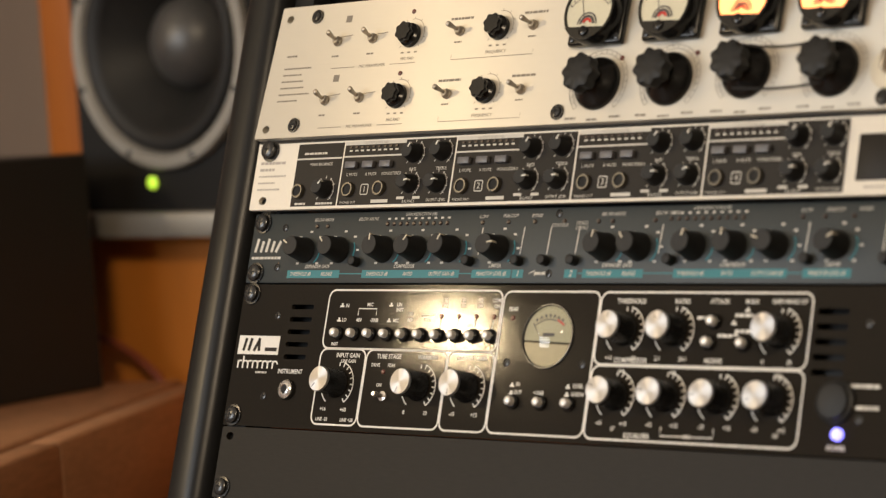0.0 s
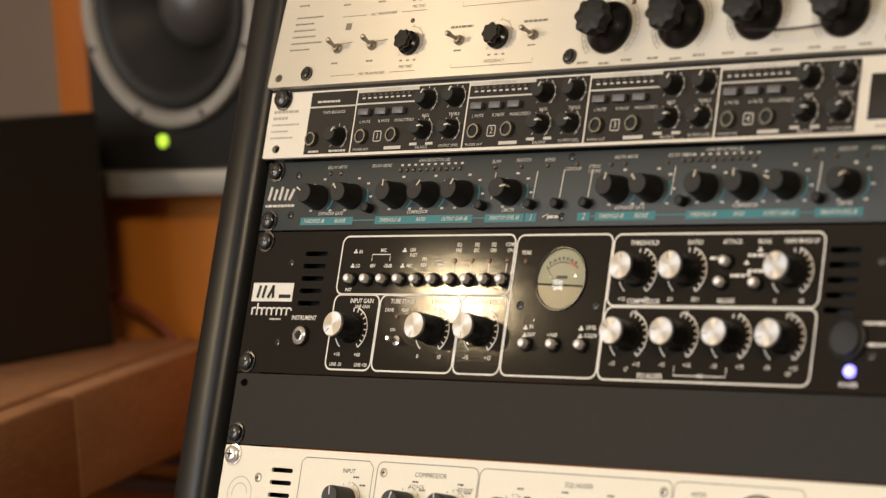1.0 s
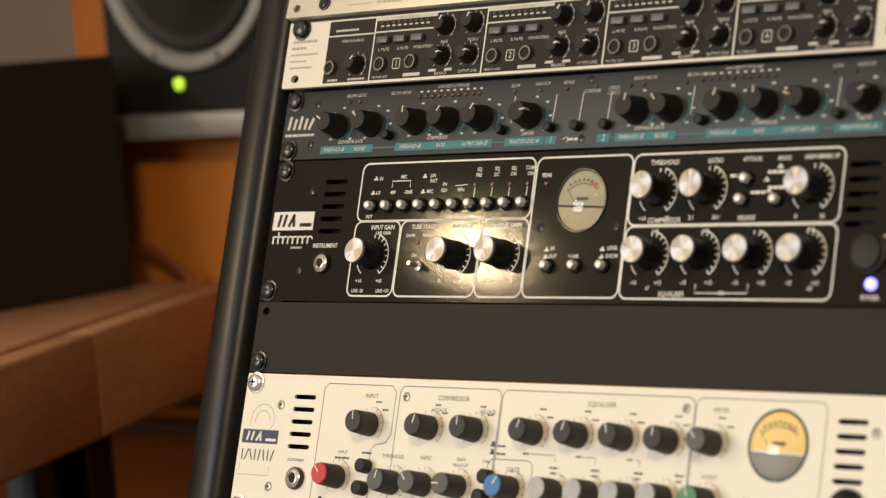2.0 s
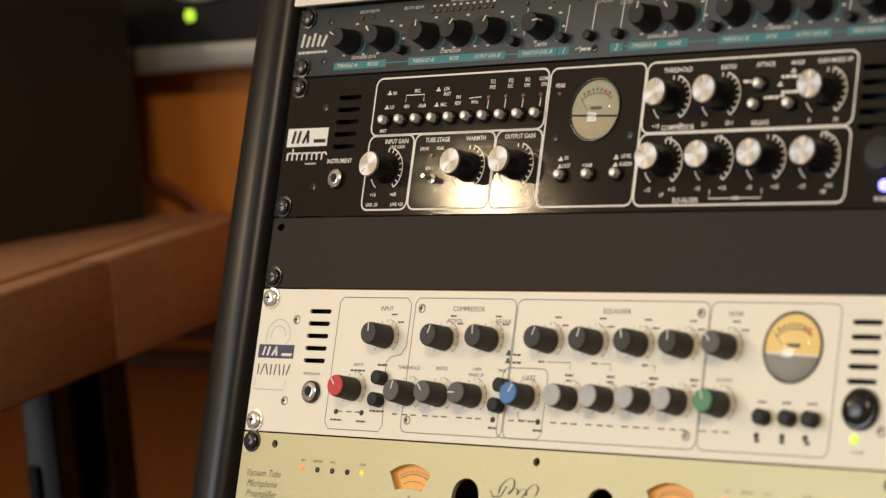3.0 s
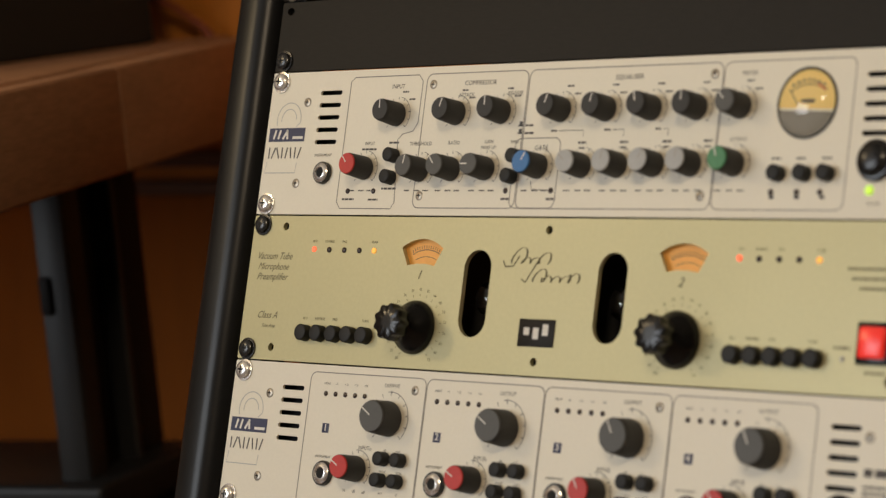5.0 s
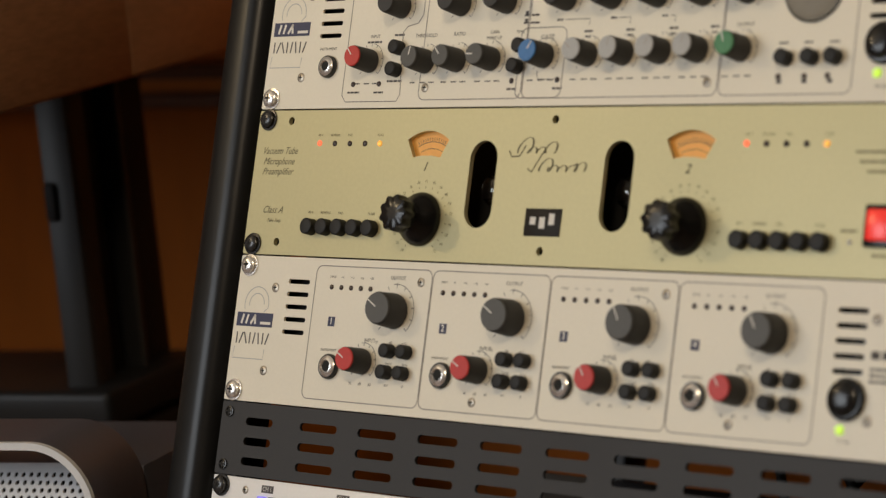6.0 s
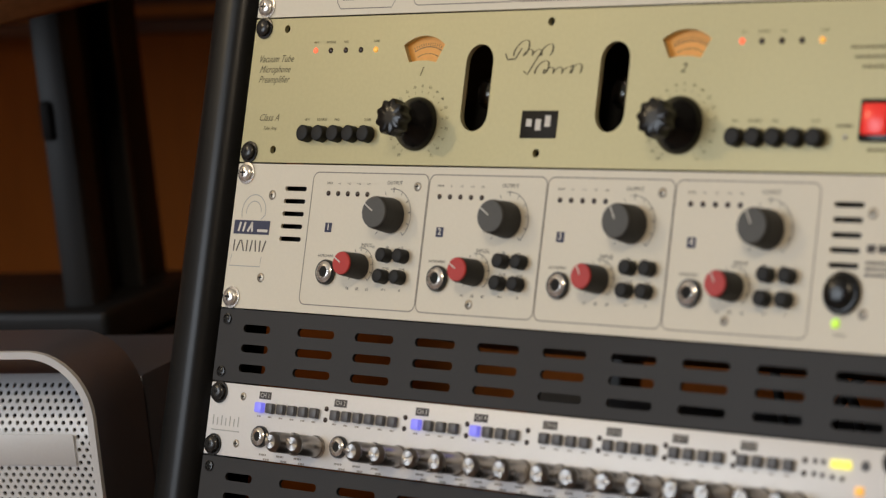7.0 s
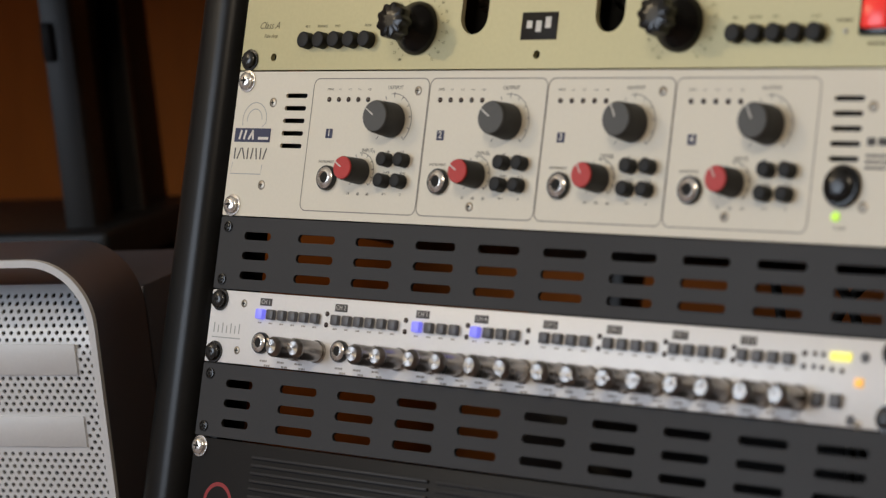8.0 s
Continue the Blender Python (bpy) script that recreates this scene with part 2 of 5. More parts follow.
def turned(bm, x, z, prof, seg=24, lobes=0, depth=0.0, cap=True):
    """A body turned about the panel's normal; prof: (out, radius) from base to tip, in millimetres."""
    rings = []
    for o, r in prof:
        ring = []
        for i in range(seg):
            a = 2 * math.pi * i / seg
            rr = r * (1 - depth * (0.5 - 0.5 * math.cos(lobes * a))) if lobes else r
            ring.append(bm.verts.new(Vector((x + rr * math.cos(a), -o, z + rr * math.sin(a))) * MM))
        rings.append(ring)
    for a, b in zip(rings, rings[1:]):
        for i in range(seg):
            bm.faces.new((a[i], a[(i + 1) % seg], b[(i + 1) % seg], b[i]))
    if cap:
        bm.faces.new(rings[-1])
        bm.faces.new(rings[0][::-1])
    return bm


def body(x, z, prof, seg=24, lobes=0, depth=0.0, cap=True):
    return turned(bmesh.new(), x, z, prof, seg, lobes, depth, cap)


def rrect(x0, x1, z0, z1, r, n=5):
    pts = []
    for cx, cz, a0 in ((x1 - r, z1 - r, 0), (x0 + r, z1 - r, 90), (x0 + r, z0 + r, 180), (x1 - r, z0 + r, 270)):
        for i in range(n + 1):
            a = radians(a0 + 90 * i / n)
            pts.append((cx + r * math.cos(a), cz + r * math.sin(a)))
    return pts


def arc(x, z, r, a0, a1, n=24):
    return [(x + r * math.cos(radians(a0 + (a1 - a0) * i / n)), z + r * math.sin(radians(a0 + (a1 - a0) * i / n))) for i in range(n + 1)]


def stroke(bm, pts, w, closed=False, o=0.12):
    """A printed line of width w along pts."""
    n = len(pts)
    left, right = [], []
    for i, (x, z) in enumerate(pts):
        a = pts[i - 1] if i or closed else pts[0]
        b = pts[(i + 1) % n] if i < n - 1 or closed else pts[-1]
        dx, dz = b[0] - a[0], b[1] - a[1]
        d = math.hypot(dx, dz) or 1
        nx, nz = -dz / d * w / 2, dx / d * w / 2
        left.append(bm.verts.new(Vector((x + nx, -o, z + nz)) * MM))
        right.append(bm.verts.new(Vector((x - nx, -o, z - nz)) * MM))
    for i in range(n if closed else n - 1):
        j = (i + 1) % n
        bm.faces.new((left[i], right[i], right[j], left[j]))
    return bm


def bar(bm, x0, x1, z0, z1, o=0.12):
    stroke(bm, [(x0, (z0 + z1) / 2), (x1, (z0 + z1) / 2)], z1 - z0, False, o)
    return bm


def scribble(bm, x0, x1, z, h, o=0.12, gap=0.8):
    """Writing too small to read: short plain bars of its size."""
    rng = random.Random(int(x0 * 7 + z * 13 + 1000))
    x = x0
    while x < x1 - 0.3:
        w = min(rng.uniform(1.2, 3.4) * h * 0.9, x1 - x)
        bar(bm, x, x + w, z - h / 2, z + h / 2, o)
        x += w + gap * h * 0.45
    return bm


FONT_CACHE = {}


def word(bm, text, x, z, h, wide=1.0, align="CENTER", o=0.12, slant=0.0, bold=0.0):
    """Readable printing, as flat letters h millimetres high about (x, z)."""
    key = (text, align, slant, bold)
    if key not in FONT_CACHE:
        cu = bpy.data.curves.new("letters", "FONT")
        cu.body, cu.align_x, cu.align_y, cu.shear, cu.offset, cu.resolution_u = text, align, "CENTER", slant, bold, 2
        ob = bpy.data.objects.new("letters", cu)
        me = bpy.data.meshes.new_from_object(ob)
        FONT_CACHE[key] = ([v.co.copy() for v in me.vertices], [tuple(f.vertices) for f in me.polygons])
        bpy.data.objects.remove(ob)
        bpy.data.meshes.remove(me)
        bpy.data.curves.remove(cu)
    co, faces = FONT_CACHE[key]
    s = h / 0.7
    vs = [bm.verts.new(Vector((x + c.x * s * wide, -o, z + c.y * s)) * MM) for c in co]
    for f in faces:
        try:
            bm.faces.new([vs[i] for i in f])
        except ValueError:
            pass
    return bm


def pierced(outer, holes, thick, o=0.0):
    """A plate with its front at o, with holes right through it."""
    bm = bmesh.new()
    edges = []
    for loop in (outer, *holes):
        vs = [bm.verts.new(Vector((x, -o, z)) * MM) for x, z in loop]
        edges += [bm.edges.new((vs[i], vs[(i + 1) % len(vs)])) for i in range(len(vs))]
    bmesh.ops.triangle_fill(bm, use_beauty=True, use_dissolve=False, edges=edges, normal=(0, -1, 0))
    g = bmesh.ops.extrude_face_region(bm, geom=bm.faces[:])
    for v in g["geom"]:
        if isinstance(v, bmesh.types.BMVert):
            v.co.y += thick * MM
    return bm


def stadium(x0, x1, z0, z1, n=5):
    return rrect(x0, x1, z0, z1, min(x1 - x0, z1 - z0) / 2 - 0.01, n)

# ---- the room ----


def wall(name, x0, x1, y0, y1, z0, z1, material, label):
    ob = finish(name, slab(x0 * 1000, x1 * 1000, -y1 * 1000, -y0 * 1000, z0 * 1000, z1 * 1000), material, None, label, False)
    return tagged(ob, kind="structure", category=name.split("_")[0])


wall("floor", -3.4, 3.2, -3.2, 2.4, -0.1, 0.0, FLOORWOOD, "dark brown wooden floor of the studio")
wall("ceiling", -3.4, 3.2, -3.2, 2.4, 2.5, 2.6, CEIL, "plain white painted ceiling")
wall("wall_back", -3.4, 3.2, 2.3, 2.4, 0.0, 2.5, PLASTER, "beige plastered wall behind the desk")
wall("wall_left", -3.4, -3.3, -3.2, 2.3, 0.0, 2.5, PLASTER, "plain beige plastered side wall")
# unseen wall, made dark so that less light reaches the tower's side
wall("wall_right", 3.1, 3.2, -3.2, 2.3, 0.0, 2.5, DIM_WALL, "unseen side wall kept dark brown to dim the tower's side")
for x0, x1, z0, z1 in ((-3.3, -1.8, 0.0, 2.5), (-0.3, 3.1, 0.0, 2.5), (-1.8, -0.3, 0.0, 1.0), (-1.8, -0.3, 2.0, 2.5)):
    wall("wall_front", x0, x1, -3.2, -3.1, z0, z1, PLASTER, "beige plastered wall round the window opening")

# orange veneered panelling behind the desk, with a post and rails
panel = thing("wood_panelling", pose(-1.1, 0.372, 0.0), "orange veneered wood panelling standing behind the desk", "panelling")
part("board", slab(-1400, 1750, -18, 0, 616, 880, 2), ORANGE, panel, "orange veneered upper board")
# same panelling lower down; the desk's shade is put into its colour
part("board", slab(-1400, 1750, -18, 0, 0, 615, 2), SHADE_WOOD, panel, "lower veneered board with the desk's shade in its colour")
part("post", slab(456, 500, -24, 0, 905, 1700, 4), POSTWOOD, panel, "orange wooden upright post")
part("rail", slab(-1400, 1050, 0, 14, 641, 655, 3), RAIL, panel, "dark red-brown cross rail")
part("rail", slab(-1400, 1050, 0, 14, 615, 629, 3), RAIL, panel, "dark red-brown cross rail")

# ---- desk: heavy tan slab running away on a slant, on dark steel legs ----
DESK = Matrix.Translation((-0.312, 0.032, 0.0)) @ pose(0, 0, 0, 0, 0, 115.5)
desk = thing("desk", DESK, "thick tan wooden studio desk on dark steel legs", "desk")
part("desktop", slab(-240, 368, -1480, -9, 730, 757, 4, 3), WOOD, desk, "tan wooden desktop with a worn rounded edge")
part("edge_beam", slab(-240, 34, -4, 22, 676, 755, 3, 3), WOOD, desk, "tan wooden beam along the desk's edge")
part("edge_beam", slab(34.8, 366, -4, 22, 676, 755.2, 3, 3), WOOD, desk, "tan wooden beam along the desk's edge")
part("batten", slab(-236, 360, -60, -5, 690, 729, 2), SHADE_WOOD, desk, "dark batten under the desktop")
leg = part("leg", slab(35, 65, -50, -35, 40, 689, 3, 3), LEGMETAL, desk, "grey painted steel leg")
part("leg_flange", slab(31, 35, -60, -36, 40, 689, 1), BLACK, leg)
leg = part("leg", slab(102, 162, -49, -27, 40, 689, 4, 3), CABINET, desk, "black steel leg")
# black plate added to darken the gap between the two legs
part("leg_web", slab(65, 101, -50, -41, 40, 689, 1), CABINET, leg)
part("leg_strip", slab(100, 108, -27.2, -24, 60, 680, 1), LEGMETAL, leg, "grey edge strip")
part("clamp", slab(27, 35, -60, -50, 572, 602, 3, 3), CABINET, desk, "small black clamp on the leg")
part("foot", slab(-160, 340, -150, -10, 0, 40, 8, 3), LEGMETAL, desk)
part("crossbar", slab(-100, 300, -70, -36, 44, 84, 6, 3), LEGMETAL, desk)

# ---- black box on the desk ----
box = thing("black_speaker", pose(-0.511, 0.3, 0.757), "matt black cloth-fronted box standing on the desk", "speaker")
part("cabinet", slab(-230, 0, 0, 320, 0, 201, 4, 3), BOXBLACK, box)
part("grille", slab(-227, -3, 320, 328, 3, 198, 3, 3), RUBBER, box, "black cloth grille")

# ---- shelf and monitor speaker ----
shelf = thing("speaker_shelf", pose(-0.6, 0.33, 0.756), "wooden shelf on the panelling, carrying the monitor speaker", "shelf")
part("board", slab(-320, 300, -320, 0, 126, 147, 2), RING, shelf, "pale grey-brown edged board")
part("clip", slab(232, 292, -12, -3, 112, 126, 2), RUBBER, shelf, "dark clip under the board")

mon = thing("monitor_speaker", pose(-0.464, 0.352, 0.904), "black studio monitor speaker with a grey-ringed woofer on a shelf", "speaker")
WX, WZ = 0, 142
part("cabinet", slab(-113, 113, -270, -52, 0, 380, 6, 3), CABINET, mon)
part("baffle", pierced(rrect(-113, 113, 0, 380, 6), [arc(WX, WZ, 92, 0, 354, 59)], 52), CABINET, mon, "black front baffle")
ring = part("woofer_ring", body(WX, WZ, [(0.5, 107.5), (5, 107.5), (8, 105.5), (8, 96), (5, 94), (0.5, 91)], 64, cap=False), RING, mon, "grey cast metal woofer ring")
for i in range(8):
    a = radians(45 * i + 20)
    part("ring_screw", body(WX + 101 * math.cos(a), WZ + 101 * math.sin(a), [(7, 3), (9, 3), (9.6, 1.6)], 12), BOLT, ring)
part("surround", body(WX, WZ, [(3, 93), (8, 89), (9, 84), (7, 78), (2, 73)], 64, cap=False), RUBBER, mon, "black rubber roll surround")
part("cone", body(WX, WZ, [(2, 74), (-14, 58), (-32, 42), (-36, 40)], 64, cap=False), CONE, mon, "dark grey woofer cone")
part("dust_cap", body(WX, WZ, [(-35, 41), (-22, 37), (-11, 27), (-5, 14), (-3, 2)], 48), DOME, mon, "domed dust cap")
part("power_led", body(-23, 24, [(0.5, 5.4), (2.5, 5.4), (3.2, 3.6)], 20), LED_GRN, mon, "lit yellow-green power light")
part("tweeter", body(0, 315, [(0.5, 50), (3, 52), (3, 30), (-6, 16), (0, 4)], 48), RUBBER, mon)

# ---- silver computer tower under the desk ----
tower = thing("computer_tower", pose(-0.0662, -0.2245, 0.0, 0, 0, 18), "silver aluminium computer tower with a perforated front, on the floor", "computer")
TX0, TX1 = -196, 10


def tower_shell(bm, o0, o1, legs):
    """The bent side-and-top sheet of the tower, between two depths."""
    out, inn = [], []
    for r, off, dst in ((42, 0, out), (38, 4.5, inn)):
        x0, x1, z1 = TX0 + off, TX1 - off, 488 - off
        dst += [(x1, legs)] + [(x1 - r + r * math.cos(radians(a)), z1 - r + r * math.sin(radians(a))) for a in range(0, 91, 9)]
        dst += [(x0 + r + r * math.cos(radians(a)), z1 - r + r * math.sin(radians(a))) for a in range(90, 181, 9)] + [(x0, legs)]
    vs = [[bm.verts.new(Vector((x, -o, z)) * MM) for x, z in loop] for loop, o in ((out, o0), (out, o1), (inn, o1), (inn, o0))]
    for k in range(4):
        a, b = vs[k], vs[(k + 1) % 4]
        for i in range(len(a) - 1):
            bm.faces.new((a[i], a[i + 1], b[i + 1], b[i]))
    return bm


# light on the front and shade on the sides are put into the colours
part("front_rim", tower_shell(bmesh.new(), -3, 0.6, 20), PERF, tower, "aluminium front rim with its light put into the colour")
part("front_handle", tower_shell(bmesh.new(), -62, -3.2, 20), ANOD, tower, "bent aluminium handle frame with its shade put into the colour")
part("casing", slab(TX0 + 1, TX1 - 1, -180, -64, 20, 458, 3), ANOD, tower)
rows = []
z = 456.0
k = 0
while z > 250:
    x = TX1 - 10 - (k % 2) * 2.8
    while x > TX0 + 10:
        corner = math.hypot(max(0, x - TX1 + 41, TX0 + 41 - x), max(0, z - 426))
        if corner < 31 and not ((407.5 < z < 431 or 361 < z < 385) and x < -20):
            rows.append((x, z))
        x -= 5.6
    z -= 4.1
    k += 1
holes = [[(x + 1.5 * math.cos(radians(a)), z + 1.5 * math.sin(radians(a))) for a in range(0, 360, 60)] for x, z in rows]
outline = [(TX0 + 5, 20), (TX1 - 5, 20)] + [(TX1 - 41 + 36 * math.cos(radians(a)), 426 + 36 * math.sin(radians(a))) for a in range(0, 91, 10)]
outline += [(TX0 + 41 + 36 * math.cos(radians(a)), 426 + 36 * math.sin(radians(a))) for a in range(90, 181, 10)]
sheet = pierced(outline, holes, 1.5, -26)
for v in sheet.verts:
    # the sheet rolls back towards the handle at its top
    v.co.y += 14.0 * max(0.0, v.co.z - 0.42) ** 2
part("perforated_front", sheet, PERF, tower, "perforated aluminium front sheet")
# black sheet in place of the shade behind the perforated front
part("inner_wall", slab(TX0 + 6, TX1 - 6, -63.5, -50, 22, 456), HOLE_SHADE, tower)
for zz in (419.5, 373.0):
    part("drive_cover", slab(TX0 + 24, -22, -25.9, -24.6, zz - 10.3, zz + 9.7, 0.5), PERF, tower, "plain drive cover strip")
for xx in (TX0 + 3, TX1 - 3):
    part("foot", slab(xx - 3, xx + 3, -178, 0, 0, 20, 1), ANOD, tower)

# low black block behind the tower, standing in for the desk's dark foot
case = thing("dark_equipment_case", pose(-0.45, 0.0, 0.0, 0, 0, 16), "low black block behind the tower, in place of the desk's dark foot", "case")
part("body", slab(-420, 120, -150, 0, 0, 412, 8, 3), BLACK, case)
part("lid", slab(-424, 124, -154, 4, 414, 444, 6, 3), BLACK, case)

# cable hanging in front of the panelling
cu = bpy.data.curves.new("cable", "CURVE")
cu.dimensions, cu.bevel_depth, cu.bevel_resolution = "3D", 0.0036, 3
sp = cu.splines.new("BEZIER")
pts = [(-0.80, 0.345, 0.802), (-0.64, 0.345, 0.803), (-0.575, 0.345, 0.797), (-0.52, 0.345, 0.778), (-0.485, 0.345, 0.752), (-0.47, 0.35, 0.70)]
sp.bezier_points.add(len(pts) - 1)
for bp_, q in zip(sp.bezier_points, pts):
    bp_.co, bp_.handle_left_type, bp_.handle_right_type = q, "AUTO", "AUTO"
tmp = bpy.data.objects.new("cable", cu)
me = bpy.data.meshes.new_from_object(tmp)
bpy.data.objects.remove(tmp)
me.materials.append(CABLE)
tagged(new("cable", me), "thin red-brown cable drooping behind the desk", "cable")

# ---- the sloping rack ----
rack = thing("equipment_rack", RACK @ pose(0, 0, -0.93), "black steel sloping equipment rack with rounded side posts", "rack")
for x0, x1 in ((-37, -1.5), (484, 519)):
    part("side_post", slab(x0, x1, -36, 9, -30, 1110, 14, 6), POST, rack, "rounded black side post")
    rail = part("mounting_rail", slab(x0 + (36 if x0 < 0 else -16), x1 + (17 if x0 < 0 else -37), -26, -4, 0, 1100, 0.8), BLACK, rack)
part("base", slab(-25, 508, -420, 6, -40, 10, 6), BLACK, rack)
part("top_bar", slab(-21, 504, -40, -14, 1028, 1052, 6), BLACK, rack)
for x0, x1 in ((-21, -1.5), (484, 504)):
    part("rear_post", slab(x0, x1, -440, -410, -30, 700, 6), BLACK, rack)
    if x0 > 0:
        part("side_panel", slab(x0 + 8, x0 + 11, -410, -40, -20, 690), BLACK, rack, "thin black inner side panel")

# added dark plate; blackens what shows through the vent slots
part("rear_panel", slab(0, 484, -306, -303, 296, 424, 1), VENT, rack, "dark plate added to blacken the vent slots from behind")

# ---- small parts that many units share ----


def knob_silver(parent):
    b = part("knob", body(0, 0, [(0.3, 8.8), (1.2, 8.8), (2, 8.3), (14.5, 7.8), (15.6, 7.6)], 32), KNOB, parent, "black knob with a spun silver cap")
    part("cap", body(0, 0, [(15.4, 7.7), (16.5, 7.7), (16.9, 7.35), (16.9, 0.3)], 32), SPUN, b, "spun silver cap")
    part("pointer", stroke(bmesh.new(), [(0, 3.5), (0, 6.8)], 0.5, o=17.0), PRINT_K, b)
    return b


def knob_cap(parent, r, length, cap, ridged=False, line=PRINT_W):
    b = part("knob", body(0, 0, [(0.3, r * 1.04), (1.5, r * 1.06), (length - 2, r * 0.98), (length - 0.6, r * 0.97), (length, r * 0.92)], 36, 18 if ridged else 0, 0.04), MATTE, parent, "charcoal knob with a flat cap")
    c = part("cap", body(0, 0, [(length - 0.1, r * 0.93), (length + 0.5, r * 0.92), (length + 0.8, r * 0.92 - 0.28)], 32), cap, b, "flat coloured cap")
    part("pointer", stroke(bmesh.new(), [(0, r * 0.12), (0, r * 0.86)], 0.75, o=length + 0.95), line, b)
    return b


def knob_plain(parent, r, length, line=PRINT_W, lw=1.1):
    b = part("knob", body(0, 0, [(0.3, r * 1.05), (1.6, r * 1.05), (2.4, r * 0.98), (length * 0.7, r * 0.86), (length - 0.7, r * 0.78), (length - 0.35, r * 0.77), (length, r * 0.77 - 0.35)], 28), DARKMATTE, parent, "black knob with a pale pointer")
    part("pointer", slab(-lw / 2, lw / 2, length * 0.55, length + 0.15, r * 0.36, r * 0.86), line, b)
    return b


def knob_lobed(parent, r, skirt, length, lobes=8, grip=None):
    """A domed skirt, a narrow neck and a flat-topped grip with lobes."""
    b = part("knob", body(0, 0, [(0.3, skirt), (1.6, skirt), (3.0, skirt * 0.97), (length * 0.24, skirt * 0.86), (length * 0.34, skirt * 0.66), (length * 0.42, skirt * 0.55)], 48), KNOB, parent, "glossy black lobed knob on a domed round skirt")
    part("neck", body(0, 0, [(length * 0.4, skirt * 0.56), (length * 0.5, r * 0.66), (length * 0.62, r * 0.74)], 40), KNOB, b)
    part("grip", body(0, 0, [(length * 0.56, r * 0.78), (length * 0.62, r * 0.94), (length * 0.7, r), (length - 1.2, r), (length - 0.4, r * 0.97), (length, r * 0.9), (length + 0.05, r * 0.3)], 72, lobes, 0.16), grip or DARKMATTE, b, "lobed grip with a flat top")
    return b


def button(parent, r, length, material, collar=None):
    b = part("push_button", body(0, 0, [(0, r), (length - 0.5, r * 0.97), (length - 0.1, r * 0.97 - 0.4), (length, r * 0.97 - 0.9)], 20), material, parent)
    if collar:
        part("collar", body(0, 0, [(0, r * 1.35), (1.2, r * 1.35), (1.4, r * 1.1)], 18), collar, b)
    return b


def jack(parent, r=6.6):
    b = part("jack_socket", body(0, 0, [(0, r), (2.2, r), (3.0, r * 0.93), (3.0, r * 0.84)], 28, cap=False), BOLT, parent, "jack socket with a bright nut in a dark ring")
    part("nut", body(0, 0, [(0.4, r * 0.86), (3.0, r * 0.86), (3.8, r * 0.72), (4.2, r * 0.5), (3.6, r * 0.42)], 24, cap=False), CHROME, b, "bright chromed nut")
    part("bore", body(0, 0, [(2.0, r * 0.45), (3.62, r * 0.45)], 20), HOLE_SHADE, b, "dark disc for the shade in the socket bore")
    return b


def bolt(parent, material, r=5.2, head=4.2):
    b = part("mounting_bolt", body(0, 0, [(0, r * 1.28), (1.0, r * 1.28), (1.1, r), (head - 1.2, r), (head - 0.3, r * 0.78), (head, r * 0.4)], 24), material, parent, "cross-head mounting bolt on a washer")
    g = bmesh.new()
    block(g, -0.55, 0.55, head - 0.4, head + 0.06, -2.3, 2.3)
    block(g, -2.3, 2.3, head - 0.4, head + 0.06, -0.55, 0.55)
    part("cross_slot", g, HOLE_SHADE, b)
    return b


def small_screw(parent, material=DULL, r=2.7):
    b = part("panel_screw", body(0, 0, [(0, r), (0.3, r), (0.6, r * 0.8), (0.7, r * 0.3)], 16), material, parent)
    g = bmesh.new()
    block(g, -0.35, 0.35, 0.3, 0.78, -1.3, 1.3)
    block(g, -1.3, 1.3, 0.3, 0.78, -0.35, 0.35)
    part("cross_slot", g, HOLE_SHADE, b)
    return b


def led(parent, material, r=1.3, name="indicator"):
    return part(name, body(0, 0, [(0, r), (0.5, r), (0.9, r * 0.6)], 14), material, parent)


def ticks(bm, x, z, r0, r1, n, a0=225, a1=-45, w=0.45):
    for i in range(n):
        a = radians(a0 + (a1 - a0) * i / (n - 1))
        stroke(bm, [(x + r0 * math.cos(a), z + r0 * math.sin(a)), (x + r1 * math.cos(a), z + r1 * math.sin(a))], w)


def spread(ob, root, spots):
    """The part ob at the first spot, and copies of it at the others; a spot may name a turn."""
    place(ob, *spots[0][:2], 0, spots[0][2] if len(spots[0]) > 2 else 0)
    for s in spots[1:]:
        again(ob, root, s[0], s[1], 0, s[2] if len(s) > 2 else 0)


def unit(name, vb, label, proud=0.0, lean=0.0):
    return thing(name, RACK @ pose(0, -proud * MM, vb * MM, -lean, 0, 0), label, "rack unit", "units in the rack")


def chassis(root, h, depth=240, o=-4, material=BLACK):
    return part("chassis", slab(18, 484, -depth, o, 1, h - 1.5, 1), material, root, "dark steel chassis")


U = 44.45


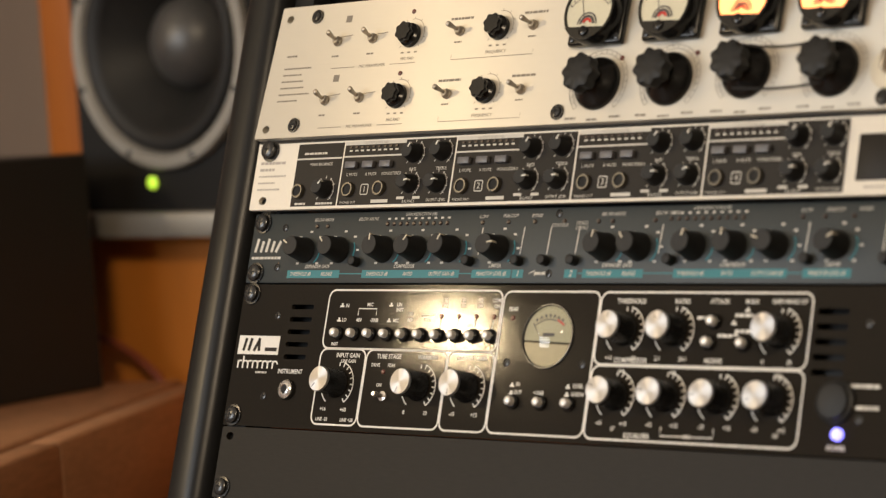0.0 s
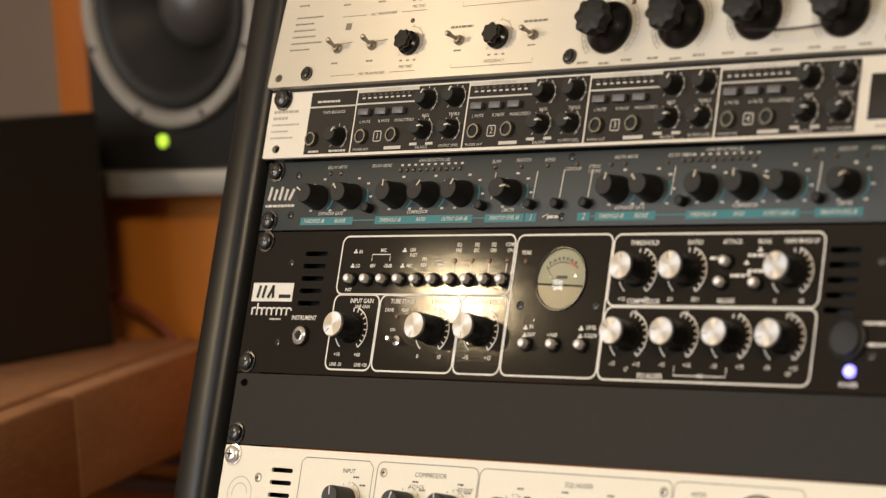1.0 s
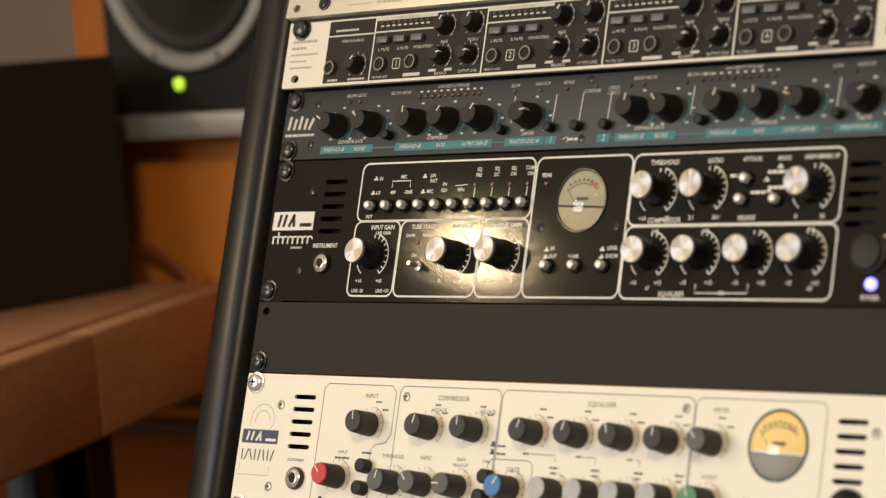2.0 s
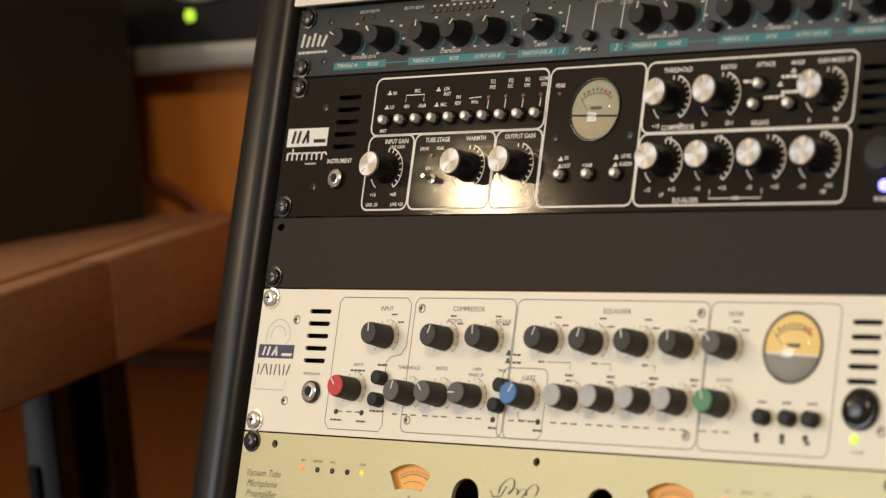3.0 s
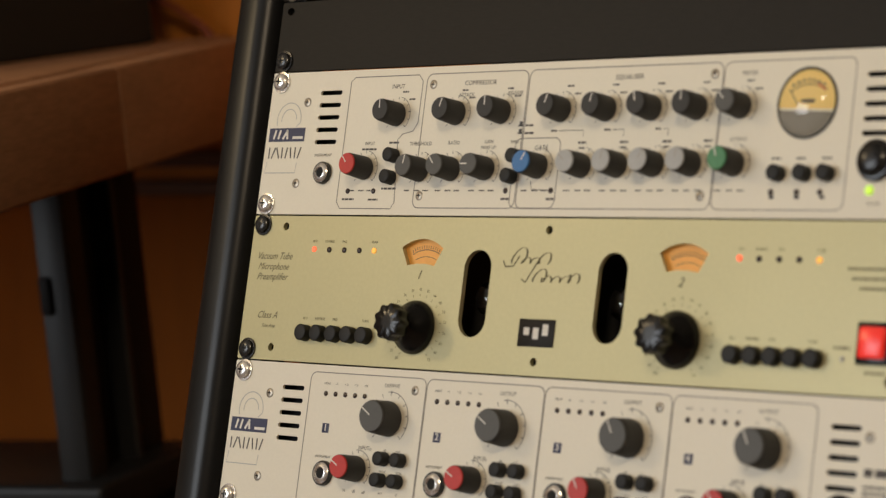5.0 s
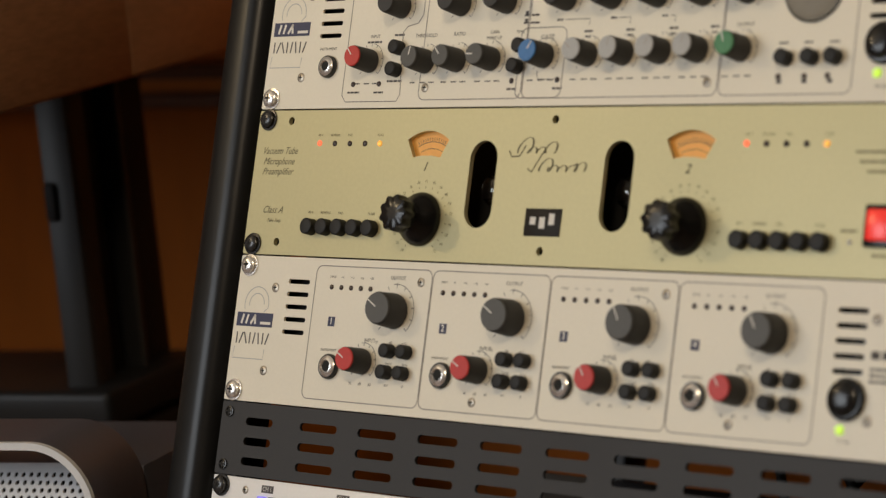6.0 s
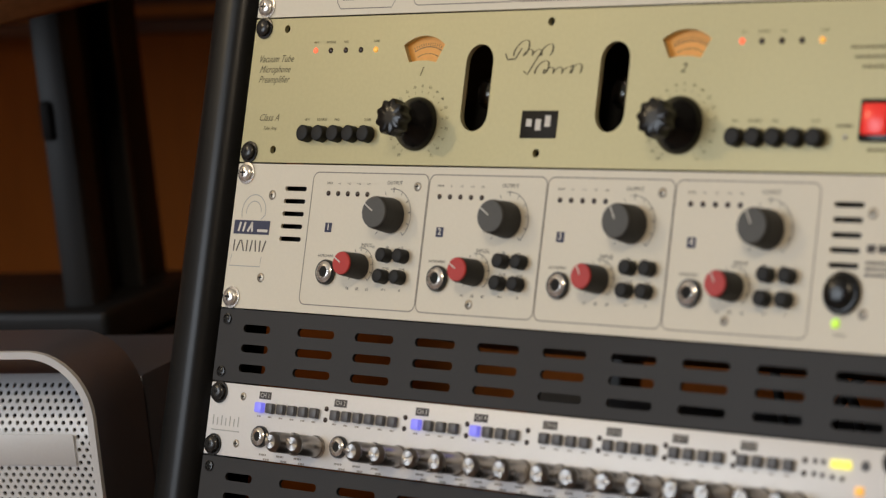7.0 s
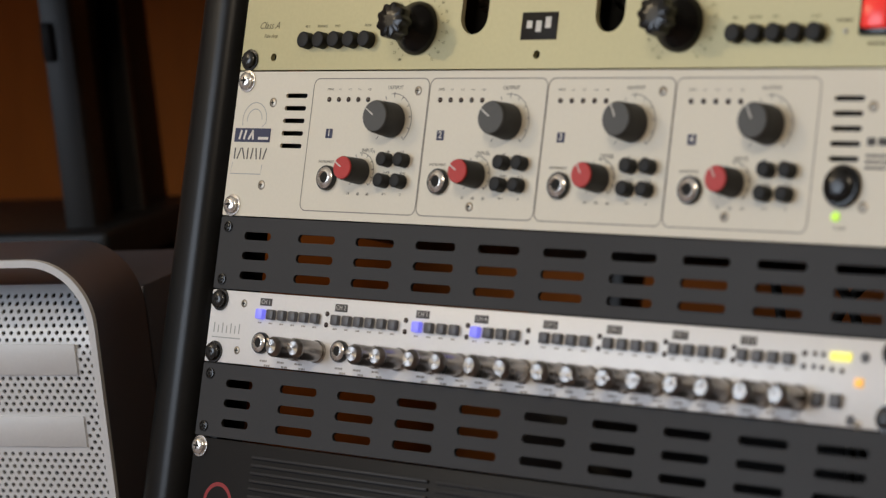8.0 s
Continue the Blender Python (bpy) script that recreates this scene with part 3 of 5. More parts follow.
def vu_meter(root, x, z, r, dial, lower):
    bez = part("meter_bezel", body(x, z, [(0.1, r), (0.8, r), (1.2, r * 0.985), (1.2, r * 0.95), (0.1, r * 0.92)], 48, cap=False), BOLT, root, "thin round meter rim")
    g = bmesh.new()
    top = [(x + r * 0.92 * math.cos(radians(a)), z + r * 0.92 * math.sin(radians(a))) for a in range(-12, 193, 8)]
    g.faces.new([g.verts.new(Vector((a, -0.3, b)) * MM) for a, b in top])
    face = part("dial", g, dial, bez, "cream meter dial")
    g = bmesh.new()
    low = [(x + r * 0.92 * math.cos(radians(a)), z + r * 0.92 * math.sin(radians(a))) for a in range(192, 350, 8)]
    g.faces.new([g.verts.new(Vector((a, -0.5, b)) * MM) for a, b in low])
    part("lower_cover", g, lower, bez, "grey lower meter cover")
    g = bmesh.new()
    stroke(g, arc(x, z - r * 0.35, r * 0.86, 130, 70, 14), 0.5, o=0.42)
    ticks(g, x, z - r * 0.35, r * 0.86, r * 0.98, 11, 130, 50, 0.4)
    for v in g.verts:
        v.co.y = -0.00042
    stroke(g, [(x - r * 0.2, z - r * 0.16), (x - r * 0.62, z + r * 0.36)], 0.5, o=0.44)
    bar(g, x - r * 0.2, x + r * 0.25, z + r * 0.0, z + r * 0.1, 0.43)
    for i in range(7):
        bar(g, x - r * 0.55 + i * r * 0.17, x - r * 0.47 + i * r * 0.17, z + r * (0.46 + 0.14 * math.sin(i / 6 * math.pi)), z + r * (0.54 + 0.14 * math.sin(i / 6 * math.pi)), 0.43)
    part("scale", g, PRINT_K, bez)
    part("red_zone", stroke(bmesh.new(), arc(x, z - r * 0.35, r * 0.9, 70, 50, 6), 1.0, o=0.46), REDCAP, bez)
    glass = part("glass", body(x, z, [(0.6, r * 0.97), (3.4, r * 0.9), (6.0, r * 0.66), (7.6, r * 0.36), (8.2, r * 0.1), (8.22, 0.05)], 40, cap=False), GLASS, bez, "domed clear glass")
    glass.visible_shadow = False
    return bez


def logo_block(root, x0, x1, z0, z1, ground, ink):
    """A maker's plate as plain slanted shapes."""
    g = slab(x0, x1, 0.05, 0.25, z0, z1)
    p = part("maker_plate", g, ground, root, "maker's plate with slanted shapes")
    g = bmesh.new()
    h, w = z1 - z0, x1 - x0
    zc0, zc1 = z0 + h * 0.18, z1 - h * 0.14
    for a, lean in ((0.14, 0.05), (0.27, 0.05), (0.40, 0.12), (0.53, -0.03)):
        stroke(g, [(x0 + w * a, zc0), (x0 + w * (a + lean), zc1)], h * 0.2, o=0.36)
    bar(g, x0 + w * 0.67, x0 + w * 0.96, zc0, zc0 + h * 0.2, 0.36)
    part("mark", g, ink, p)
    return p


def block_mark(bm, x0, x1, z0, h, shape, slant=0.12, fill=0.62, o=0.12):
    """A maker's name as plain slanted blocks: a taller, x plain, d hanging."""
    step = (x1 - x0) / len(shape)
    for i, c in enumerate(shape):
        a, b = (z0, z0 + h * (1.5 if c == "a" else 1.0)) if c != "d" else (z0 - h * 0.5, z0 + h)
        cx = x0 + step * (i + 0.5)
        stroke(bm, [(cx - slant * (b - a) / 2, a), (cx + slant * (b - a) / 2, b)], step * fill, o=o)
    return bm

# ---- front panel drawings, in drawing millimetres ----
DRAW = 0.9585
WIDE, BOLT_X = 503.0, 495.0

# ---- unit: brushed equaliser with toggles, big lobed knobs and meters ----


def build_meter_unit():
    root = unit("equaliser_unit", 0.0, "brushed aluminium equaliser with toggle switches, lobed knobs and meters", 13.5, 4.8)
    z0 = 0.4
    round_holes = [[(x + 3 * math.cos(radians(a)), z + 2.6 * math.sin(radians(a))) for a in range(0, 360, 24)] for x, z in ((9.2, 79.5), (9.4, 6), (494, 79.5), (494, 6))]
    fp = part("front_panel", pierced(rrect(0.8, WIDE, 0, 87.6, 0.8, 2), round_holes, 4.5), ALU, root, "brushed aluminium front panel")
    me = fp.data
    uv = me.uv_layers.new(name="brush")
    for lp in me.loops:
        co = me.vertices[lp.vertex_index].co
        uv.data[lp.index].uv = (co.z * 2, co.x * 2)
    chassis(root, 87, o=-6)
    part("lower_ledge", slab(2, WIDE - 2, -9, -4.6, -1.6, 3), BLACK, root)
    s = bolt(root, BOLT, 3.6, 2.4)
    spread(s, root, [(34, 79.5), (34.2, 7.8), (248.3, 7), (467, 5.6)])
    # toggles
    tog = part("toggle_switch", body(0, 0, [(0, 3.2), (1.6, 3.2), (2.4, 2.4), (3.6, 2.2)], 12), DULL, root, "metal bat toggle switch")
    bat = bmesh.new()
    turned(bat, 0, 0, [(3, 1.0), (6, 1.2), (9.4, 1.8), (10.6, 1.6), (11.2, 0.8)], 12)
    for v in bat.verts:
        v.co.z += -v.co.y * 0.25 - 0.0006
    part("lever", bat, DULL, tog, "tapered metal lever")
    spots = [(57.2, 61.6), (87.3, 61.7), (159.4, 61.7, 60), (217, 61.7, 60), (57.2, 23), (86.8, 23.4), (159.3, 22.2, 60), (217.3, 22.1, 60)]
    spread(tog, root, spots)
    sk = knob_lobed(root, 6.6, 7.6, 9.0, 7, KNOB)
    spread(sk, root, [(119.5, 61.4), (190.8, 61.6, 20), (118.8, 22.6, 10), (190.2, 22.3, 35)])
    bk = knob_lobed(root, 11.4, 15.6, 21, 8)
    spread(bk, root, [(274.5, 22.6), (325.2, 22.7, 14), (377.0, 24.2, 30), (433.5, 22.6, 8)])
    rb = [(x, z) for x, z in ((377.0, 24.2), (433.5, 22.6))]
    g = bmesh.new()
    for side in (1, -1):
        pts3 = [(rb[0][0] + (rb[1][0] - rb[0][0]) * i / 10, 23.4 + side * (12.4 - (3 if side > 0 else -1.5) * math.sin(math.pi * i / 10))) for i in range(11)]
        stroke(g, pts3, 1.1, o=10)
        stroke(g, pts3, 1.1, o=11)
    part("rubber_band", g, RUBBER, root, "thin dark band stretched between two knobs")
    wk = part("cream_knob", body(468, 21, [(0, 11), (1.6, 11), (2.2, 10)], 36), CREAMCAP, root, "cream round switch plate")
    part("lever", slab(466.6, 469.4, 2, 9, 18, 29, 1), DULL, wk, "small metal lever")
    l = led(root, LED_DRED, 1.5)
    spread(l, root, [(117.2, 77.3), (116.8, 37.6), (288.4, 37.3), (341.2, 37.2)])
    # meters
    for i in range(4):
        x = 249.5 + 53.6 * i
        case_ = part("meter_case", slab(x - 0.5, x + 38.5, 0, 5, 45, 86, 1.6, 3), KNOB, root, "black meter with a round drum on a square flange")
        part("drum", body(x + 18.5, 62, [(4.8, 18.4), (12.5, 18.2), (13.4, 17.6), (13.4, 16.2), (12.2, 15.8)], 48, cap=False), KNOB, case_, "round black drum")
        part("meter_dial", body(x + 18.5, 62, [(12.0, 16), (12.6, 16)], 36), DIAL_PALE if i < 2 else DIAL_HOT, case_, "cream meter dial" if i < 2 else "glowing orange meter dial")
        lowr = [(x + 18.5 + 17.6 * math.cos(radians(a)), 62 + 17.6 * math.sin(radians(a))) for a in range(214, 327, 6)]
        part("lower_cover", pierced(lowr, [], 4.0, 14.4), KNOB, case_, "black lower cover")
        cs = small_screw(case_, BOLT, 2.2)
        place(cs, x + 3, 49, 5)
        again(cs, case_, x + 35, 49, 5)
        part("boss", body(x + 18.5, 49, [(14, 3), (15.4, 3), (16, 2)], 20), KNOB, case_, "zero adjuster")
        g = bmesh.new()
        ticks(g, x + 18.5, 54, 17, 19.6, 11, 140, 40, 0.5)
        stroke(g, arc(x + 18.5, 54, 17, 140, 40, 16), 0.4)
        stroke(g, [(x + 17, 54), (x + 11.4, 72)], 0.5)
        stroke(g, arc(x + 18.5, 54, 6.6, 180, 0, 14), 1.0)
        stroke(g, arc(x + 18.5, 54, 4.6, 180, 0, 14), 1.6)
        for v in g.verts:
            v.co.y = -0.01285
        part("scale", g, PRINT_K, case_)
        part("red_arc", stroke(bmesh.new(), arc(x + 18.5, 54.2, 2.6, 170, 10, 10), 1.6, o=13.0), REDCAP, case_, "red spot on the dial")
    g = bmesh.new()
    for zz in (44, 5.2):
        for a, b in ((55.5, 76), (106, 127)):
            stroke(g, [(a, zz), (b, zz)], 0.4)
        stroke(g, [(156, zz + 3), (156, zz), (220, zz), (220, zz + 3)], 0.4)
        word(g, "MIC PREAMPLIFIER", 91, zz, 1.9)
    for x, z in ((119.5, 62.4), (190.8, 62.6), (118.8, 23.6), (190.2, 23.3)):
        ticks(g, x, z, 10.0, 11.4, 9, 225, -45, 0.4)
        stroke(g, arc(x, z, 10, 100, -30, 14), 0.35)
        word(g, "MIC PAD" if x < 150 else "FREQUENCY", x, z - 15.5, 2.0)
        for dx in (-5, 0.5, 6):
            bar(g, x + dx - 1.2, x + dx + 1.2, z - 12, z - 11)
    for x, z in ((274.5, 22.6), (325.2, 22.7), (377, 24.2), (433.5, 22.6)):
        ticks(g, x, z, 18, 20.5, 24, 225, -45, 0.3)
        stroke(g, arc(x, z, 18, 225, -45, 36), 0.3)
        stroke(g, arc(x, z, 20.5, 225, -45, 36), 0.3)
        for dx in (-16, 0, 16):
            scribble(g, x + dx - 4, x + dx + 4, 2.8 if dx else 1.6, 1.3)
    for x in (57, 87):
        for zz in (52, 13.5):
            scribble(g, x - 3, x + 3, zz, 1.1)
            stroke(g, [(x + 2, zz + 12.5), (x + 12, zz + 13.3)], 0.5)
    for x in (159, 217):
        for zz in (70, 31):
            scribble(g, x - 9, x + 9, zz, 1.5)
            scribble(g, x - 3, x + 3, zz - 15, 1.0)
    for i, (w, h) in enumerate(((9, 2), (24, 1.6), (17, 1.6), (19, 1.6), (21, 1.6), (27, 1.6), (18, 1.6))):
        scribble(g, 14, 14 + w, 50 - i * 4.3 + (4 if i == 0 else 0), h * 0.6)
    for x, zz in ((57, 77), (57, 38)):
        bar(g, x + 3, x + 8, zz - 3, zz + 1.5)
    part("fine_print", g, PRINT_D, root, "small grey printed marks")


# ---- unit: white headphone amplifier with black fields ----


def build_headphone_unit():
    vb = -U
    root = unit("headphone_amplifier", vb, "white headphone amplifier with black channel fields and jack sockets", 8.0)
    Z = lambda v: v - vb
    rh = [[(x + 3.4 * math.cos(radians(a)), z + 2.6 * math.sin(radians(a))) for a in range(0, 360, 24)] for x, z in ((11.5, 6.1), (492, 6.1), (492, 38))]
    part("front_panel", pierced(rrect(0.6, WIDE, 0.3, 43.6, 0.8, 2), rh, 3), WHITE, root, "white enamelled front panel")
    chassis(root, 43)
    spread(bolt(root, BOLT, 5.6, 5), root, [(12.5, 38)])
    edges = [36.5, 77.3, 169.8, 262.5, 354.4, 446.2]
    white, dark = bmesh.new(), bmesh.new()
    plain = knob_plain(root, 5.6, 8.5, lw=0.9)
    kn, jk = [], []
    for i in range(5):
        a, b = edges[i] + 0.7, edges[i + 1] - 0.7
        part("channel_field", slab(a, b, 0.04, 0.3, 2.0, 41.2), FIELD, root, "black printed channel field")
        if i == 0:
            kn += [(65.5, 12.2, -40)]
            jk += [(43.2, 11.2)]
            bar(white, a, b, 31.2, 32.2, 0.4)
            scribble(white, a + 6, a + 26, 35, 1.3, 0.4)
            word(white, "MAIN BALANCE", a + 22, 28, 1.9, o=0.4)
            scribble(white, a + 22, b - 3, 3.5, 1.3, 0.4)
            scribble(white, a + 4, a + 13, 3.5, 1.3, 0.4)
        else:
            x0 = edges[i]
            kn += [(x0 + 59.8, 32.6, -30), (x0 + 82.5, 33, -25), (x0 + 59.3, 14, -80), (x0 + 81.5, 13.8, -80 if i < 3 else -60)]
            jk += [(x0 + 9.2, 11.4), (x0 + 35, 11.7)]
            bar(white, a, a + 51, 31.6, 32.6, 0.4)
            bar(white, a, a + 51, 39.2, 41.4, 0.4)
            for k in range(9):
                bar(white, a + 4 + k * 4.8, a + 6.6 + k * 4.8, 35.2, 36.2, 0.4)
                part("meter_lamp", slab(a + 4 + k * 4.8, a + 6 + k * 4.8, 0.3, 0.9, 37.2, 38.4), LED_OFF, root)
            for k in range(3):
                part("push_button", slab(x0 + 5 + k * 14.5, x0 + 14 + k * 14.5, 0.3, 3.4, 24.3, 28.4, 0.5), BTN_GREY, root)
            word(white, "L MUTE", a + 9, 20.8, 1.9, o=0.4)
            word(white, "R MUTE", a + 25, 20.8, 1.9, o=0.4)
            word(white, "MONO/STEREO", a + 42, 20.8, 1.9, 0.85, o=0.4)
            stroke(white, rrect(x0 + 19, x0 + 25, 8.4, 14.6, 0.8, 2), 0.6, True, 0.4)
            word(white, str(i), x0 + 22, 11.5, 3.6, o=0.4)
            word(white, "PHONES OUT", x0 + 9.5, 3.6, 1.5, o=0.4)
            bar(white, x0 + 29, x0 + 43, 3.0, 5.0, 0.4)
            bar(white, x0 + 50, x0 + 56, 4.8, 6.4, 0.4)
            bar(white, x0 + 63, x0 + 69, 4.8, 6.4, 0.4)
            word(white, "OUTPUT LEVEL", x0 + 82, 3.8, 1.8, 0.9, o=0.4)
            word(white, "BALANCE", x0 + 60, 3.4, 1.8, 0.9, o=0.4)
            word(white, "BASS", x0 + 60, 22.8, 1.9, o=0.4)
            word(white, "TREBLE", x0 + 83, 22.8, 1.9, o=0.4)
            word(dark, "OUTPUT LEVEL (dB)", a + 26, 40.3, 1.6, o=0.5)
    for x, z, *_ in kn:
        stroke(white, arc(x, z, 7.6, 60, -60, 12), 0.35, o=0.4)
        for k in range(9):
            aa = radians(225 - 270 * k / 8)
            stroke(white, [(x + 6.8 * math.cos(aa), z + 6.8 * math.sin(aa)), (x + 8.4 * math.cos(aa), z + 8.4 * math.sin(aa))], 0.5, o=0.4)
    spread(plain, root, [(x, z, t) for x, z, t in kn])
    j = part("jack_socket", body(0, 0, [(0.2, 4.7), (2.0, 4.7), (2.8, 4.3), (2.8, 3.4), (1.2, 3.3)], 24, cap=False), RINGSTEEL, root, "round jack socket")
    part("bore", body(0, 0, [(0.4, 3.6), (2.0, 3.6)], 20), HOLE_SHADE, j)
    spread(j, root, jk)
    part("display_window", slab(452.5, 476, 0.05, 0.6, 8, 32.6, 0.3), FIELD, root, "black display window")
    for i, w in enumerate((22, 13, 24, 15, 20)):
        scribble(dark, 5, 5 + w, 30 - i * 4.2, 1.7 if i < 2 else 1.1)
    scribble(dark, 458, 472, 4.5, 1.2)
    part("white_print", white, PRINT_S, root, "pale printed scales and channel numbers")
    part("grey_print", dark, PRINT_M, root, "small grey printing")


# ---- unit: slate compressor with teal strips ----


def build_compressor_unit():
    vb = -2 * U
    root = unit("compressor_unit", vb, "dark slate compressor with black pointer knobs and teal strips", 1.0)
    part("front_panel", slab(0.5, WIDE, -3, 0, 0.4, 44, 0.5), SLATE, root, "dark slate front panel")
    chassis(root, 43)
    spread(bolt(root, BOLT, 5.2, 4.2), root, [(9, 38), (9, 6.4), (BOLT_X, 38), (BOLT_X, 6.4)])
    spread(small_screw(root, BOLT, 2.4), root, [(29, 35), (27, 10), (250.4, 40.4), (248.5, 5.8)])
    ks = [47.8, 77.5, 115, 141.3, 168.6, 206, 285.5, 309.5, 347.2, 374.4, 401, 439.5]
    turn = (60, 40, 0, -35, -30, -80, -10, 40, -15, 0, 70, -60)
    k = knob_plain(root, 7.8, 14, CREAMCAP, 0.9)
    spread(k, root, [(x + 1.5, 20.6, t) for x, t in zip(ks, turn)])
    arcs, pr, teal = bmesh.new(), bmesh.new(), bmesh.new()
    for x in ks:
        x += 5
        stroke(arcs, arc(x, 20.6, 9.4, 30, -55, 12), 0.9)
        for a in (225, 180, 135, 90, 45, 0, -45):
            q = radians(a)
            bar(pr, x + 12 * math.cos(q) - 1.2, x + 12 * math.cos(q) + 1.2, 20.6 + 11.5 * math.sin(q) - 0.6, 20.6 + 11.5 * math.sin(q) + 0.6)
    part("tick_scale", arcs, TEAL, root, "teal arcs round the knobs")
    b = button(root, 3.0, 6, DARKMATTE)
    spread(b, root, [(x + 3.5, 13) for x in (92, 184, 221.6, 241.8, 263, 331, 421, 470)])
    for x0, x1, text in ((36.8, 60, "THRESHOLD dB"), (60, 82, "RELEASE"), (101, 126, "THRESHOLD dB"), (126, 152, "RATIO"), (152, 180, "OUTPUT GAIN dB"), (190, 220, "PEAKSTOP LEVEL dB"), (221, 229.4, "1"), (260, 269, "2"), (273, 296, "THRESHOLD dB"), (296, 316, "RELEASE"), (337, 360, "THRESHOLD dB"), (360, 386, "RATIO"), (386, 412, "OUTPUT GAIN dB"), (422, 452, "PEAKSTOP LEVEL dB")):
        bar(teal, x0, x1 + 0.1, 3.4, 8.2)
        word(pr, text, (x0 + x1) / 2, 5.8, 3.6 if len(text) == 1 else 2.3, 0.78, o=0.26, slant=0.3, bold=0.015)
    stroke(teal, [(58, 6), (219, 6)], 0.7, o=0.1)
    stroke(teal, [(270, 6), (452, 6)], 0.7, o=0.1)
    part("teal_strip", teal, TEAL, root, "teal lettered strips")
    ledset = [(116.5 + 5.4 * i, 36.2) for i in range(10)] + [(331 + 5.4 * i, 36.2) for i in range(10)]
    spread(led(root, LED_OFF, 1.35), root, ledset + [(193, 36), (213, 36), (233, 36), (255, 36), (280, 35.5), (290, 35.5), (320, 35.5), (418, 36), (432, 36), (450, 36), (57, 35.5), (66, 35.5)])
    for x in (125, 340):
        for i in range(10):
            bar(pr, x - 8.6 + 5.4 * i, x - 6.4 + 5.4 * i, 38.8, 39.9)
        word(pr, "GAIN REDUCTION (dB)", x + 18, 41.8, 1.9, 0.9, slant=0.3)
    for text, x, z in (("BELOW ABOVE", 62, 39.4), ("BELOW ABOVE", 100, 39.4), ("SLOW", 193, 39.4), ("PEAKSTOP", 214, 39.6), ("BYPASS", 234, 39.4), ("CONTOUR", 252, 33.6), ("STEREO", 268, 34.6), ("COUPLE", 268, 31.8), ("BELOW ABOVE", 290, 39.4), ("BELOW ABOVE", 328, 39.4), ("SLOW", 420, 39.4), ("PEAKSTOP", 438, 39.4), ("BYPASS", 457, 39.4)):
        word(pr, text, x, z, 2.0, 0.85, slant=0.3)
    for text, x in (("EXPANDER GATE", 62), ("COMPRESSOR", 135), ("LIMITER", 207), ("EXPANDER GATE", 297), ("COMPRESSOR", 376), ("LIMITER", 440)):
        word(pr, text, x, 10.4, 2.1, 0.9, slant=0.3, bold=0.012)
    for x in (193, 225, 245, 266, 325, 422, 470):
        stroke(pr, [(x + 1, 33), (x, 17)], 0.7)
    for i, (hgt, lean) in enumerate(((8.6, 1.6), (7.0, 1.6), (8.6, 1.6), (7.0, 1.6), (7.0, 3.4))):
        stroke(pr, [(6 + 4.8 * i - lean / 2, 19.6), (6 + 4.8 * i + lean / 2, 19.6 + hgt)], 2.2)
    scribble(pr, 3, 29, 16, 1.6)
    stroke(pr, [(234, 6), (238, 7.6), (238, 4.4)], 0.6)
    scribble(pr, 238, 246, 6, 1.6)
    part("white_print", pr, PRINT_S, root, "pale printed scales and marks")


# ---- unit: black channel strip ----


